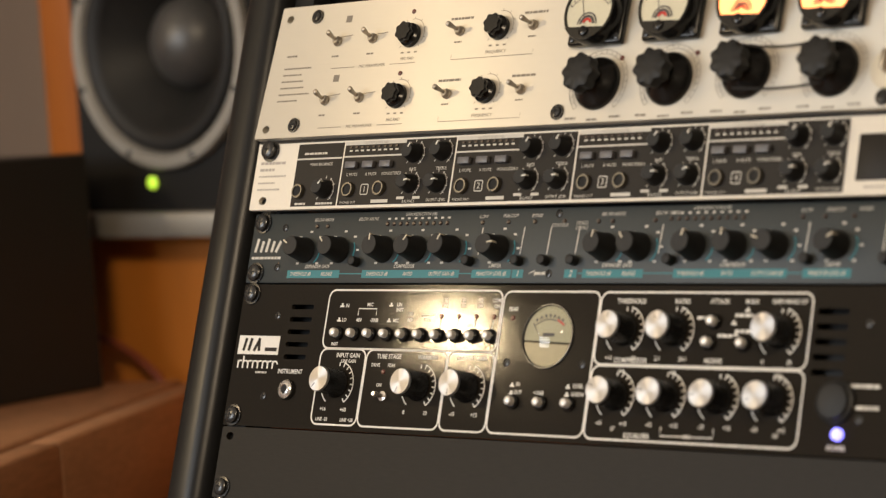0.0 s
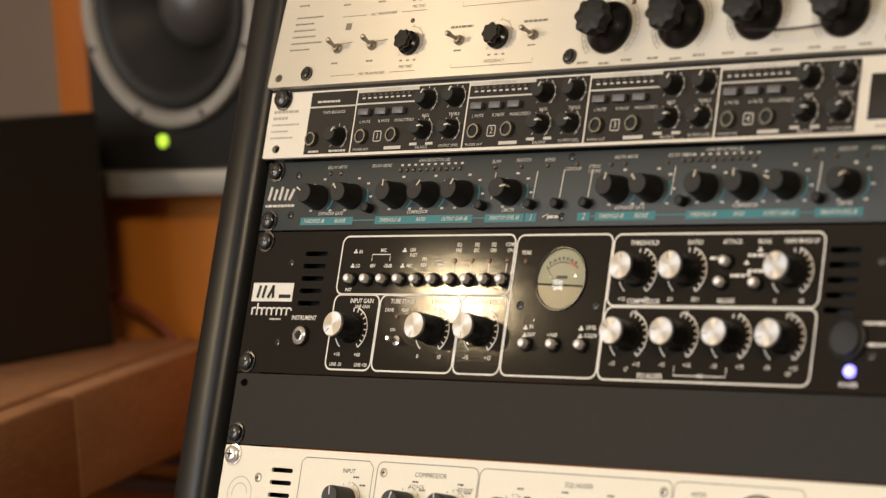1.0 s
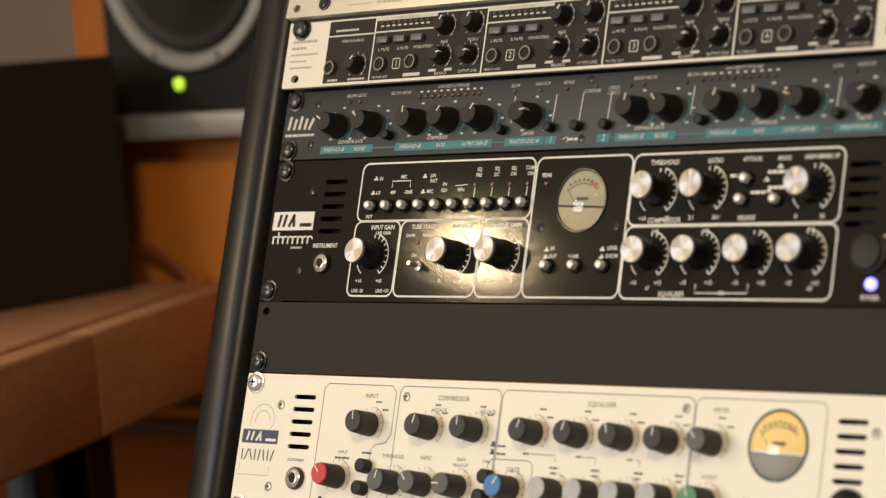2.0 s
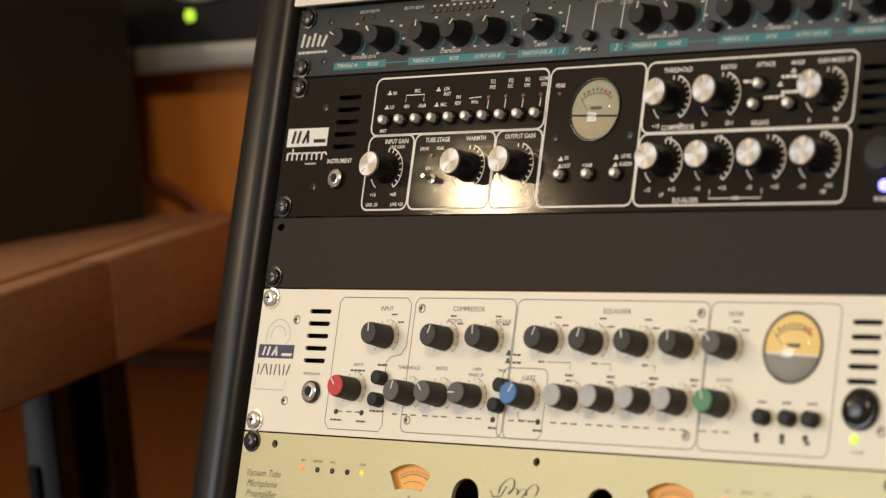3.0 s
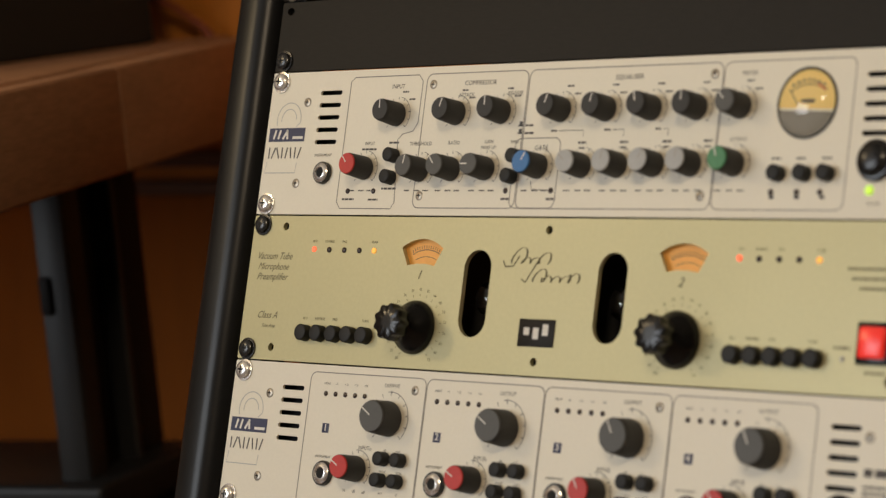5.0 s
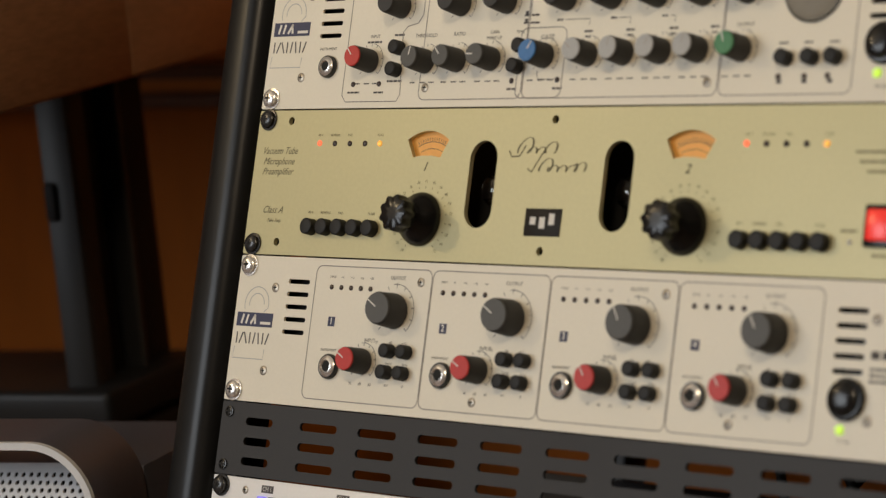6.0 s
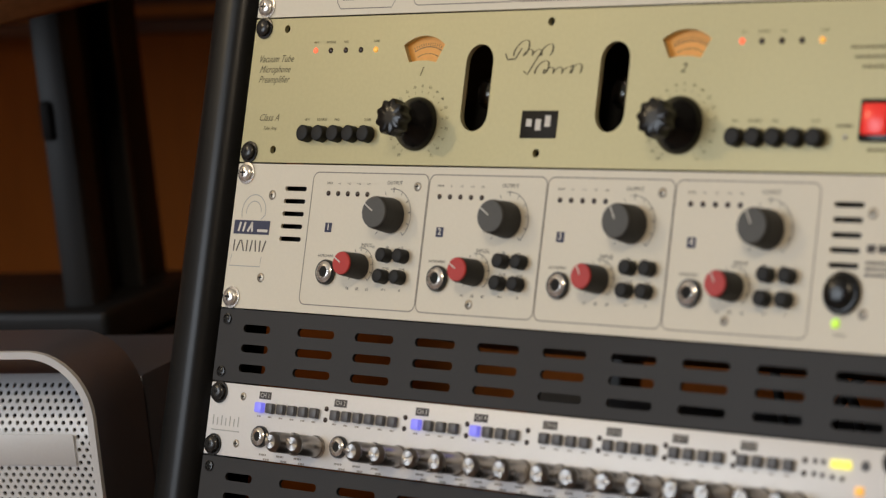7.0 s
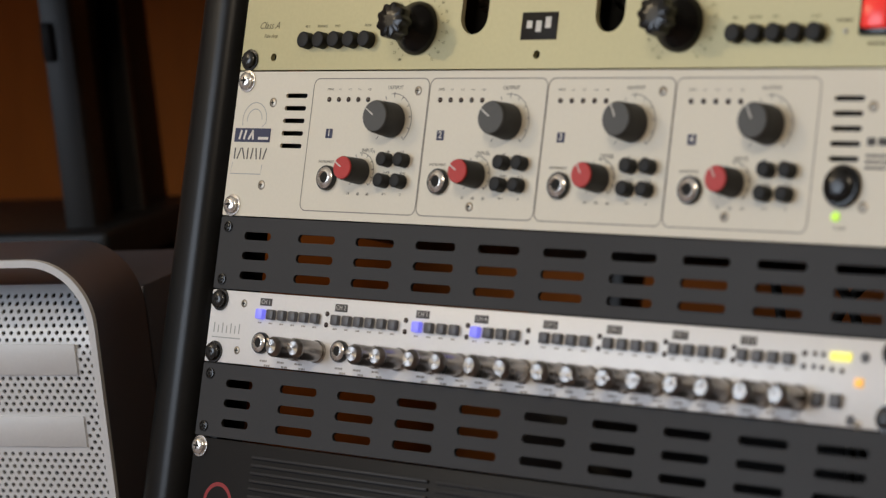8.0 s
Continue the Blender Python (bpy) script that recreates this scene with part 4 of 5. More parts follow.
def build_black_channel():
    vb = -4 * U
    root = unit("black_channel_strip", vb, "glossy black channel strip with silver-capped knobs and a round meter", 0.5)
    Z = lambda v: v - vb
    slots = [stadium(45 - 0.1 * i, 64.6 - 0.1 * i, Z(-104.8 - 7.7 * i), Z(-101.8 - 7.7 * i), 4) for i in range(5)]
    slots += [stadium(434, 454, Z(-104.6 - 7.9 * i), Z(-101.2 - 7.9 * i), 4) for i in range(5)]
    part("front_panel", pierced(rrect(0.5, WIDE, 0.4, 88.3, 0.8, 2), slots, 3), EBONY, root, "glossy black orange-peel front panel")
    chassis(root, 88, o=-9)
    spread(bolt(root, BOLT, 5.2, 4.2), root, [(9, Z(-95.5)), (9, Z(-171.3)), (BOLT_X, Z(-95.5)), (BOLT_X, Z(-171.3))])
    spread(small_screw(root, BOLT, 2.5), root, [(34.2, Z(-109)), (32.6, Z(-158.7)), (226.5, Z(-134)), (281.8, Z(-134)), (467, Z(-109)), (467, Z(-158))])
    pr = bmesh.new()
    r = 5
    for x0, x1, v0, v1 in ((76.5, 216.6, -128.4, -92.6), (76.5, 114.8, -174.3, -128.4), (115.4, 180.4, -174.3, -128.4), (181, 217, -174.3, -128.4), (217.6, 288.6, -174.3, -93), (289.2, 431, -133.6, -93.2), (289.2, 431, -174.6, -133.9)):
        stroke(pr, rrect(x0 + 0.2, x1 - 0.2, Z(v0) + 0.2, Z(v1) - 0.2, r), 1.1, True)
    knobs = [(308.5, -114.4), (342.5, -114.2), (412, -114.6), (307.8, -150.2), (342.4, -150), (377.4, -150), (412, -150), (94.4, -149.5), (161, -149.4), (199, -149.2)]
    spread(knob_silver(root), root, [(x, Z(v), 20 * i) for i, (x, v) in enumerate(knobs)])
    for x, v in knobs:
        stroke(pr, arc(x, Z(v), 13.2, 75, -55, 16), 0.8)
        stroke(pr, arc(x, Z(v), 13.2, 235, 205, 5), 0.8)
        ticks(pr, x, Z(v), 10.6, 13, 9, 90, -55, 0.8)
        low, high = {308.5: ("+10", "-20"), 342.5: ("2:1", "20:1"), 412: ("0", "20"), 94.4: ("+16", "+60"), 161: ("0", "10"), 199: ("-15", "+15")}.get(x, ("-15", "+15"))
        if (x, v) == (412, -150):
            low, high = "-15", "+15"
        word(pr, low, x - 9, Z(v) - 15.4, 2.3, bold=0.018)
        word(pr, high, x + 8, Z(v) - 15.4, 2.3, bold=0.018)
    bt = part("push_button", body(0, 0, [(0, 2.7), (1.0, 2.7), (5.6, 2.6), (6.4, 2.2), (6.8, 1.4), (6.9, 0.4)], 18), SATIN, root, "domed chrome push button")
    part("collar", body(0, 0, [(0, 4.2), (1.6, 4.2), (2.4, 3.6), (2.8, 2.8)], 18), KNOB, bt)
    bx = [85.5 + 13.6 * i for i in range(10)]
    spread(bt, root, [(x + 3.6, Z(-119.4)) for x in bx] + [(x + 3.6, Z(-156.2)) for x in (232, 252.6, 273)] + [(369.5, Z(-109.3)), (367.6, Z(-120.6)), (390.4, Z(-120.9))])
    tg = part("toggle_switch", body(134, Z(-156), [(0, 3), (1.5, 3), (2, 1.4), (8, 1.8), (9.5, 1.2)], 14), CHROME, root)
    spread(led(root, LED_DRED, 1.4), root, [(226.3, Z(-108.4)), (131, Z(-141.5))] + [(x + 4, Z(-108)) for x in bx[6:]])
    place(jack(root, 6.2), 53.2, Z(-154.4))
    vu_meter(root, 254.3, Z(-118.6), 18.6, DIAL, DIAL_LOW)
    part("power_switch", body(452, Z(-149.5), [(0, 11.5), (2, 11.5), (3, 9.5), (4.5, 8.8), (5.2, 5)], 32), DARKMATTE, root, "round black power switch")
    part("power_light", body(455.5, Z(-166), [(0, 3.2), (2, 3.2), (3.6, 2)], 18), LED_BLU, root, "bright blue power light")
    logo_block(root, 3.4, 39.4, Z(-133.2), Z(-121.6), PRINT_W, FIELD)
    for i, hgt in enumerate((4.8, 7.4, 4.8, 4.8, 4.8, 4.8, 4.8, 4.8)):
        x = 5.4 + 4.4 * i
        stroke(pr, [(x, Z(-141.8)), (x, Z(-141.8) + hgt)], 1.3)
        stroke(pr, arc(x + 2, Z(-139.4), 2.2, 150, 10 if i % 2 else 60, 8), 1.0)
        scribble(pr, 22, 32, Z(-144.2), 1.2)
    for s, x, v, h in (("INPUT GAIN", 100, -132.4, 2.7), ("LINE GAIN", 101, -135.8, 2.0), ("TUBE STAGE", 134, -132.4, 2.7), ("WARMTH", 165, -132.4, 2.7), ("OUTPUT GAIN", 199.5, -132.2, 2.7), ("THRESHOLD", 311, -98.4, 2.7), ("RATIO", 346, -98.4, 2.7), ("ATTACK", 371, -98.2, 2.5), ("MODE", 392, -98.2, 2.3), ("GAIN MAKE UP", 416, -98.0, 2.5),
                       ("COMPRESSOR", 315, -131, 2.8), ("RELEASE", 371, -130.2, 2.4), ("EQUALISER", 326, -171.8, 2.7), ("INSTRUMENT", 52.5, -143.2, 2.7), ("PEAK", 226, -103.5, 2.4), ("LINE +20", 106.5, -171, 2.1), ("LINE -20", 85.5, -171, 2.1),
                       ("IN", 237, -146, 2.2), ("OUT", 237.6, -150.6, 2.2), ("+10dB", 253, -150.6, 2.2), ("LEVEL", 281, -146, 2.2), ("G-RDN", 281, -150.6, 2.2), ("LF", 309, -168.4, 2.2), ("HF", 417, -168.4, 2.2), ("POWER", 455, -173, 2.5), ("PEAK", 137, -137.6, 2.0), ("DRIVE", 124, -137.6, 2.0), ("ON", 129, -149.4, 2.0),
                       ("IN", 93, -102.4, 2.2), ("LO", 92, -111, 2.2), ("MIC", 112, -101.6, 2.2), ("48V", 104.4, -111, 2.2), ("-30dB", 117, -111, 2.2), ("LIN", 136, -101.4, 2.2), ("INST", 137, -104.6, 2.2), ("MIC", 135, -111, 2.2), ("PH", 146.5, -107, 2.2), ("REV", 146.5, -110.6, 2.2), ("90Hz", 160, -110.4, 2.0), ("EQ", 173, -98.6, 2.2), ("PRE", 173, -102, 2.2), ("EQ", 187, -98.6, 2.2), ("S/C", 187, -102, 2.2), ("EQ", 200, -98.6, 2.2), ("ON", 200, -102, 2.2), ("COMP", 213, -98.6, 2.2), ("ON", 213, -102, 2.2), ("INST", 87, -125.6, 2.0), ("0dB", 310, -137, 2.0), ("0dB", 345, -137, 2.0), ("0dB", 414, -137, 2.0), ("MID", 360, -171, 2.0)):
        word(pr, s, x, Z(v), h, 0.92, bold=0.018)
    stroke(pr, [(342, Z(-166)), (342, Z(-171)), (377, Z(-171)), (377, Z(-166))], 0.6)
    stroke(pr, [(103, Z(-108)), (103, Z(-104)), (118, Z(-104)), (118, Z(-108))], 0.6)
    for x in bx[6:]:
        stroke(pr, [(x + 4, Z(-109.6)), (x + 3.7, Z(-115))], 0.6)
    stroke(pr, [(155, Z(-108)), (165, Z(-107.4))], 0.5)
    for x, v in ((87, -102.6), (86, -111.4), (127.6, -102), (127.6, -111.4), (231, -147), (231, -151.4), (272, -147), (272, -151.4), (388, -103), (380, -110), (382, -116), (395, -111)):
        bar(pr, x, x + 3.4, Z(v) - 0.6, Z(v) + 0.4)
        bar(pr, x + 1, x + 2.4, Z(v) + 0.2, Z(v) + 1.8)
    for x0, x1, v in ((382, 394, -105.5), (383, 394, -114), (372, 382, -116.5), (357, 362, -107), (456, 478, -141), (458, 478, -152)):
        scribble(pr, x0, x1, Z(v), 1.7)
    part("white_print", pr, PRINT_W, root, "white printed frames, scales and words")


# ---- plain blank panel ----


def build_blank():
    vb = -5 * U
    root = unit("blank_panel", vb, "plain charcoal blanking panel with slotted bolts")
    hol = [[(x + 3.2 * math.cos(radians(a)), z + 2.4 * math.sin(radians(a))) for a in range(0, 360, 24)] for x, z in ((8, 38.2), (BOLT_X, 38.2))]
    part("front_panel", pierced(rrect(0.5, WIDE, 0.4, 44, 0.8, 2), hol, 2.5), BLANK, root, "charcoal steel panel")
    spread(bolt(root, BOLT, 5.2, 4.2), root, [(8.6, 6.6), (BOLT_X, 6.6)])


# ---- shared by the two cream units ----


def cream_common(root, Z, off):
    """Maker's plate, vents, bolts and power switch of a cream unit whose top stands at off."""
    logo_block(root, 3.2, 34.6, Z(off - 43.6), Z(off - 35.2), NAVY, PRINT_W)
    pr = bmesh.new()
    z0, z1 = Z(off - 54.0), Z(off - 47.2)
    for i, lean in enumerate((0, 1.4, -1.4, 0, 0.6, -0.6, 0, 1.2)):
        stroke(pr, [(5 + 3.8 * i - lean, z0), (5 + 3.8 * i + lean, z1)], 1.0)
    part("model_mark", pr, PRINT_K, root, "dark strokes of the maker's mark")
    pl = bmesh.new()
    stroke(pl, arc(19, Z(off - 30), 10.5, 200, -10, 20) + [(26, Z(off - 34.6))], 0.5)
    stroke(pl, arc(19, Z(off - 30), 6.5, 190, 0, 16), 0.5)
    stroke(pl, [(4, Z(off - 56)), (3, Z(off - 63)), (30, Z(off - 63)), (30.4, Z(off - 57))], 0.5)
    part("pale_emblem", pl, PALECAP, root, "pale outlined numeral behind the mark")
    spread(bolt(root, CHROME, 5.2, 4.2), root, [(9, Z(off - 6.6)), (9, Z(off - 82.3)), (BOLT_X, Z(off - 6.6)), (BOLT_X, Z(off - 82.3))])
    spread(small_screw(root, DULL, 2.9), root, [(33.6, Z(off - 19.4)), (32.2, Z(off - 69.4)), (467.5, Z(off - 19.4)), (467.5, Z(off - 69.4))])


def cream_slots(Z, off):
    a = [stadium(44.2, 62.7, Z(off - 15.4 - 7.55 * i), Z(off - 12.6 - 7.55 * i), 4) for i in range(5)]
    return a + [stadium(443.5, 462, Z(off - 15.6 - 7.6 * i), Z(off - 12.8 - 7.6 * i), 4) for i in range(5)]


def power_button(root, x, z):
    b = part("power_button", body(x, z, [(0, 10.8), (2.5, 10.8), (3.4, 10), (3.6, 8.6), (6.2, 8.2), (7.2, 6.5), (7.4, 2)], 32), KNOB, root, "round black power button")
    part("power_light", body(x - 2.6, z - 15.2, [(0, 2.4), (0.8, 2.4), (1.4, 1.6)], 16), LED_GRN, root, "lit yellow-green power light")
    return b


def build_cream_channel():
    vb = -7 * U
    root = unit("cream_channel_strip", vb, "cream channel strip with charcoal and coloured knobs and a lit meter")
    Z = lambda v: v - vb
    part("front_panel", pierced(rrect(0.5, WIDE, 0.4, 88.3, 0.8, 2), cream_slots(Z, -5 * U), 1.6), CREAM, root, "cream enamelled front panel")
    chassis(root, 88, o=-9)
    cream_common(root, Z, -5 * U)
    spread(small_screw(root, DULL, 2.7), root, [(138.4, Z(-233.4)), (345.6, Z(-233.3)), (137.8, Z(-299.3)), (344.4, Z(-299.3))])
    pr, lt = bmesh.new(), bmesh.new()
    # borders: input and compressor share a stepped border
    stroke(lt, [(69.6, Z(-303)), (69.6, Z(-230)), (73, Z(-227.4)), (126, Z(-227.4)), (129.6, Z(-231)), (129.6, Z(-256)), (126, Z(-261)), (118, Z(-262.6)), (114.6, Z(-266)), (118, Z(-303)), (115.5, Z(-307)), (73, Z(-307)), (69.6, Z(-303))], 0.55)
    for x0, x1, v0, v1 in ((133.0, 212.6, -306.4, -227.2), (213.6, 351.2, -306.4, -227.2), (352.2, 436.6, -306.4, -227.2), (208.6, 242.4, -306.2, -266.4)):
        stroke(lt, rrect(x0, x1, Z(v0), Z(v1), 4.5), 0.55, True)
    top = [(111.6, -250.8), (159.8, -251), (195, -250.8), (240, -250.6), (272.8, -250.8), (304.8, -251), (336, -251.2), (365, -251)]
    kd = knob_cap(root, 6.8, 15, MATTE)
    spread(kd, root, [(x, Z(v), t) for (x, v), t in zip(top[:7], (5, -15, 5, -15, -12, 12, 0))])
    kg = knob_cap(root, 6.8, 15, GREYCAP)
    spread(kg, root, [(365, Z(-251), 40), (136, Z(-284), -10), (160.8, Z(-283.8), 40), (187.4, Z(-283.6), 90)])
    place(knob_cap(root, 6.8, 15.5, REDCAP), 90, Z(-282.8), 0, 40)
    place(knob_cap(root, 6.8, 15.5, BLUECAP), 227.6, Z(-282.6), 0, -30)
    kp = knob_cap(root, 6.8, 15, PALECAP, line=PRINT_M)
    spread(kp, root, [(259.2, Z(-282.4), 50), (285, Z(-282.2), -10), (310.6, Z(-282), -30), (336, Z(-281.8), -10)])
    place(knob_cap(root, 6.8, 15.5, GREENCAP), 364.4, Z(-281.8), 0, 20)
    knobs = top + [(90, -282.8), (136, -284), (160.8, -283.8), (187.4, -283.6), (227.6, -282.6), (259.2, -282.4), (285, -282.2), (310.6, -282), (336, -281.8), (364.4, -281.8)]
    for x, v in knobs:
        ticks(pr, x, Z(v), 9, 10.6, 11, 225, -45, 0.35)
        stroke(pr, arc(x, Z(v), 10.6, 80, -45, 12), 0.3)
        for dx, dz in ((11, 9), (5, 13.5)):
            if v > -260:
                scribble(pr, x + dx - 2.4, x + dx + 2.4, Z(v) + dz, 1.0)
        if v < -260:
            for dx in (-9, -1, 6):
                scribble(pr, x + dx - 2, x + dx + 2.4, Z(-296.2), 0.8)
    b = button(root, 4.3, 7, DARKMATTE)
    spread(b, root, [(113.6, Z(-275.6)), (113, Z(-288.6)), (211, Z(-277)), (208.6, Z(-288.4))] + [(x, Z(-287.6)) for x in (394.6, 411, 425.6)])
    spread(led(root, LED_OFF, 1.6), root, [(78.2, Z(-296.5)), (99.8, Z(-296.5)), (205, Z(-296.3)), (239.1, Z(-296.2)), (390.6, Z(-297)), (407, Z(-297)), (421.6, Z(-297))])
    place(jack(root, 6.8), 55.4, Z(-285.6))
    vu_meter(root, 407.9, Z(-250.4), 19, DIAL_LIT, SILVERDIAL)
    power_button(root, 454.5, Z(-281))
    for s, x, v, h in (("INPUT", 110, -234, 2.6), ("COMPRESSOR", 176, -233.4, 2.8), ("ATTACK", 166, -240.4, 2.2), ("RELEASE", 204, -240.2, 2.2), ("EQUALISER", 287, -233.2, 2.8), ("METER", 369, -233.6, 2.4), ("GATE", 228.4, -272, 2.8), ("THRESHOLD", 134, -268.6, 2.2), ("RATIO", 160.5, -268.4, 2.2), ("GAIN", 188, -268, 2.0), ("MAKE UP", 188, -271.4, 2.0), ("INPUT", 92, -268, 2.0),
                       ("INSTRUMENT", 53, -274.6, 1.7), ("OUTPUT", 366, -269, 2.0), ("TIMES", 207.5, -268.4, 1.7), ("POWER", 455, -303, 1.6)):
        word(pr, s, x, Z(v), h)
    scribble(pr, 86, 98, Z(-271.4), 1.2)
    scribble(pr, 108, 116, Z(-267.6), 1.2)
    scribble(pr, 106, 118, Z(-295), 1.2)
    for x, x1 in ((234, 258), (273, 287), (309, 318)):
        stroke(pr, [(x + 6, Z(-262.4)), (x1, Z(-262.4)), (x1, Z(-266))], 0.4)
        scribble(pr, x, x + 4.4, Z(-262.4), 1.2)
    for x in (258, 288, 318, 346):
        scribble(pr, x - 3, x + 3, Z(-269.4), 1.3)
        scribble(pr, x - 2, x + 2, Z(-272.4), 1.1)
    stroke(pr, [(223, Z(-291)), (224.4, Z(-295.6)), (238, Z(-296))], 0.4)
    for x, v in ((209, -259), (209, -263.4)):
        bar(pr, x, x + 4, Z(v) - 0.5, Z(v) + 0.5)
        bar(pr, x + 0.8, x + 3, Z(v) + 0.3, Z(v) + 2.4)
        scribble(pr, x + 5.4, x + 12, Z(v), 1.2)
    for x in (202, 236):
        scribble(pr, x, x + 7, Z(-301), 1.2)
    scribble(pr, 74, 84, Z(-301.4), 1.1)
    scribble(pr, 96, 104, Z(-301.6), 1.1)
    for x in (392, 408, 424):
        scribble(pr, x - 3, x + 3, Z(-279.4), 1.1)
        bar(pr, x - 2.4, x + 0.8, Z(-300.6), Z(-298.6))
    part("print", pr, PRINT_K, root, "dark printed words and scales")
    part("border", lt, PRINT_L, root, "fine grey frame lines")


def build_gold():
    vb = -9 * U
    root = unit("gold_preamplifier", vb, "pale gold two-channel tube preamplifier with dark tube windows")
    Z = lambda v: v - vb
    fan = lambda x: arc(x, Z(-352.5), 28, 126, 54, 12) + [(x + 10.8, Z(-340)), (x + 4, Z(-339)), (x - 4, Z(-339)), (x - 10.8, Z(-340))]
    holes = [stadium(180.6, 201.4, Z(-380), Z(-330.2), 8), stadium(280.4, 301, Z(-380), Z(-330.2), 8), fan(145.9), fan(338.2)]
    holes += [[(x + 2.5 * math.cos(radians(a)), Z(v) + 2.5 * math.sin(radians(a))) for a in range(0, 360, 30)] for x, v in ((28.9, -318.2), (29, -391.9), (241.5, -318.4), (241, -391.9), (474.6, -318.2), (474.6, -391.9))]
    part("front_panel", pierced(rrect(0.5, WIDE, 0.4, 88.3, 0.8, 2), holes, 3.2), GOLD, root, "pale gold front panel")
    part("chassis", slab(18, 484, -240, -40, 1, 87, 1), BLACK, root, "dark steel chassis")
    # black sheet standing in for the shade behind the tube windows
    part("window_tray", slab(20, 482, -40, -36, 2, 86), HOLE_SHADE, root)
    for x in (191, 290.7):
        tb = part("vacuum_tube", body(x, Z(-356), [(-30, 9.5), (-12, 9.5), (-9, 6), (-8, 1)], 24), GLASS, root, "glass vacuum tube behind the window")
        part("plate", slab(x - 4, x + 4, -30, -18, Z(-372), Z(-340), 1), DULL, tb)
        part("heater", slab(x + 2, x + 3, -17.5, -16.5, Z(-360), Z(-346)), mat("faint_red_heater", (0.1, 0.02, 0.01), 0.5, emit=(1, 0.08, 0.02), strength=0.5), tb, "faint red glow")
    for x in (145.9, 338.2):
        g = slab(x - 19, x + 19, -6, -4.5, Z(-343), Z(-322))
        m_ = part("meter_dial", g, AMBER, root, "lit amber meter scale")
        q = bmesh.new()
        ticks(q, x, Z(-352.5), 23, 25, 14, 118, 62, 0.4)
        stroke(q, arc(x, Z(-352.5), 22.4, 120, 60, 12), 0.4)
        stroke(q, arc(x, Z(-352.5), 18.4, 118, 62, 12), 0.3)
        for v in q.verts:
            v.co.y = 0.0044
        part("scale", q, PRINT_K, m_)
    spread(bolt(root, BOLT, 5.2, 4.2), root, [(9, Z(-317.4)), (9, Z(-393.6)), (BOLT_X, Z(-317.4)), (BOLT_X, Z(-393.6))])
    spread(knob_lobed(root, 10.8, 15.6, 25, 9, KNOB), root, [(147.6, Z(-376)), (339.6, Z(-376), 18)])
    bt = button(root, 5.0, 6, DARKMATTE)
    spread(bt, root, [(x0 + 3.2 + 12.75 * i, Z(-382.4)) for x0 in (54.9, 375.2) for i in range(5)])
    leds = [(x0 + 12.7 * i, Z(-332)) for x0 in (56.3, 375.2) for i in (1, 2, 3)]
    spread(led(root, LED_OFF, 1.7), root, leds)
    spread(led(root, LED_RED, 1.7), root, [(56.1, Z(-331.8)), (375.2, Z(-331.8))])
    spread(led(root, LED_AMB, 1.7), root, [(106.8, Z(-332)), (426, Z(-332))])
    spread(led(root, PALECAP, 1.3), root, [(446, Z(-381.6))])
    sw = part("rocker_switch", slab(455, 476, 0, 3, Z(-384), Z(-362.6), 1), KNOB, root, "red lit rocker switch in a black frame")
    part("rocker", slab(458, 473, 2, 6, Z(-381), Z(-365.4), 1.2), SWITCH_RED, sw, "glowing red rocker")
    plate = part("maker_plate", slab(227.8, 254.2, 0.02, 0.5, Z(-383.6), Z(-368.2), 0.2), FIELD, root, "black plate with pale strokes")
    g = bmesh.new()
    zc = Z(-375.4)
    block_mark(g, 230.4, 251, zc - 1.8, 4.2, "xda", 0.0, 0.6, 0.62)
    part("mark", g, PRINT_W, plate)
    pr = bmesh.new()
    # maker's script as plain flowing loops
    for x0, x1, v, turns, rise in ((213, 243, -337.4, 4, 5.6), (230, 266, -347.6, 5, 4.6)):
        n = 26 * turns
        pts = []
        for i in range(n + 1):
            f = i / n
            ph = 2 * math.pi * turns * f
            rr = rise if f < 0.24 else (2.2 if f < 0.72 else rise * 0.72)
            zz = rr * (1 - math.cos(ph)) * 0.8
            pts.append((x0 + 4 + (x1 - x0 - 4) * f - rr * 0.55 * math.sin(ph) + 0.5 * zz, Z(v) + zz))
        for a in range(n):
            steep = abs(pts[a + 1][1] - pts[a][1]) / (math.dist(pts[a], pts[a + 1]) + 1e-6)
            stroke(pr, pts[a:a + 2], 0.35 + 1.0 * steep ** 2)
    stroke(pr, [(210, Z(-336)), (212, Z(-339.4)), (218, Z(-339)), (222, Z(-333))], 0.9)
    stroke(pr, [(225, Z(-346)), (228, Z(-348)), (232, Z(-342)), (236, Z(-336))], 0.9)
    word(pr, "1", 145.6, Z(-345.6), 5.0, slant=0.4, bold=0.015)
    word(pr, "2", 338, Z(-345.6), 5.0, slant=0.4, bold=0.015)
    for s, v in (("Vacuum Tube", -336.6), ("Microphone", -343), ("Preamplifier", -349.2)):
        word(pr, s, 22, Z(v), 4.3, 0.9, slant=0.45)
    word(pr, "Class A", 22, Z(-372.6), 4.3, 0.95, slant=0.45)
    word(pr, "Tube Amp", 24, Z(-379), 2.2, 0.9, slant=0.45)
    for x0, x1, v in ((444, 478, -336), (447, 478, -341), (452, 478, -346), (440, 450, -376), (460, 472, -388)):
        scribble(pr, x0, x1, Z(v), 1.3)
    for x0 in (54.9, 375.2):
        for i, (w, s) in enumerate(((5, "48 V"), (8, "REVERSE"), (4, "PAD"), (4, ""), (6, "FLAIR"))):
            if s:
                word(pr, s, x0 + 1 + 12.75 * i, Z(-373.6), 1.6)
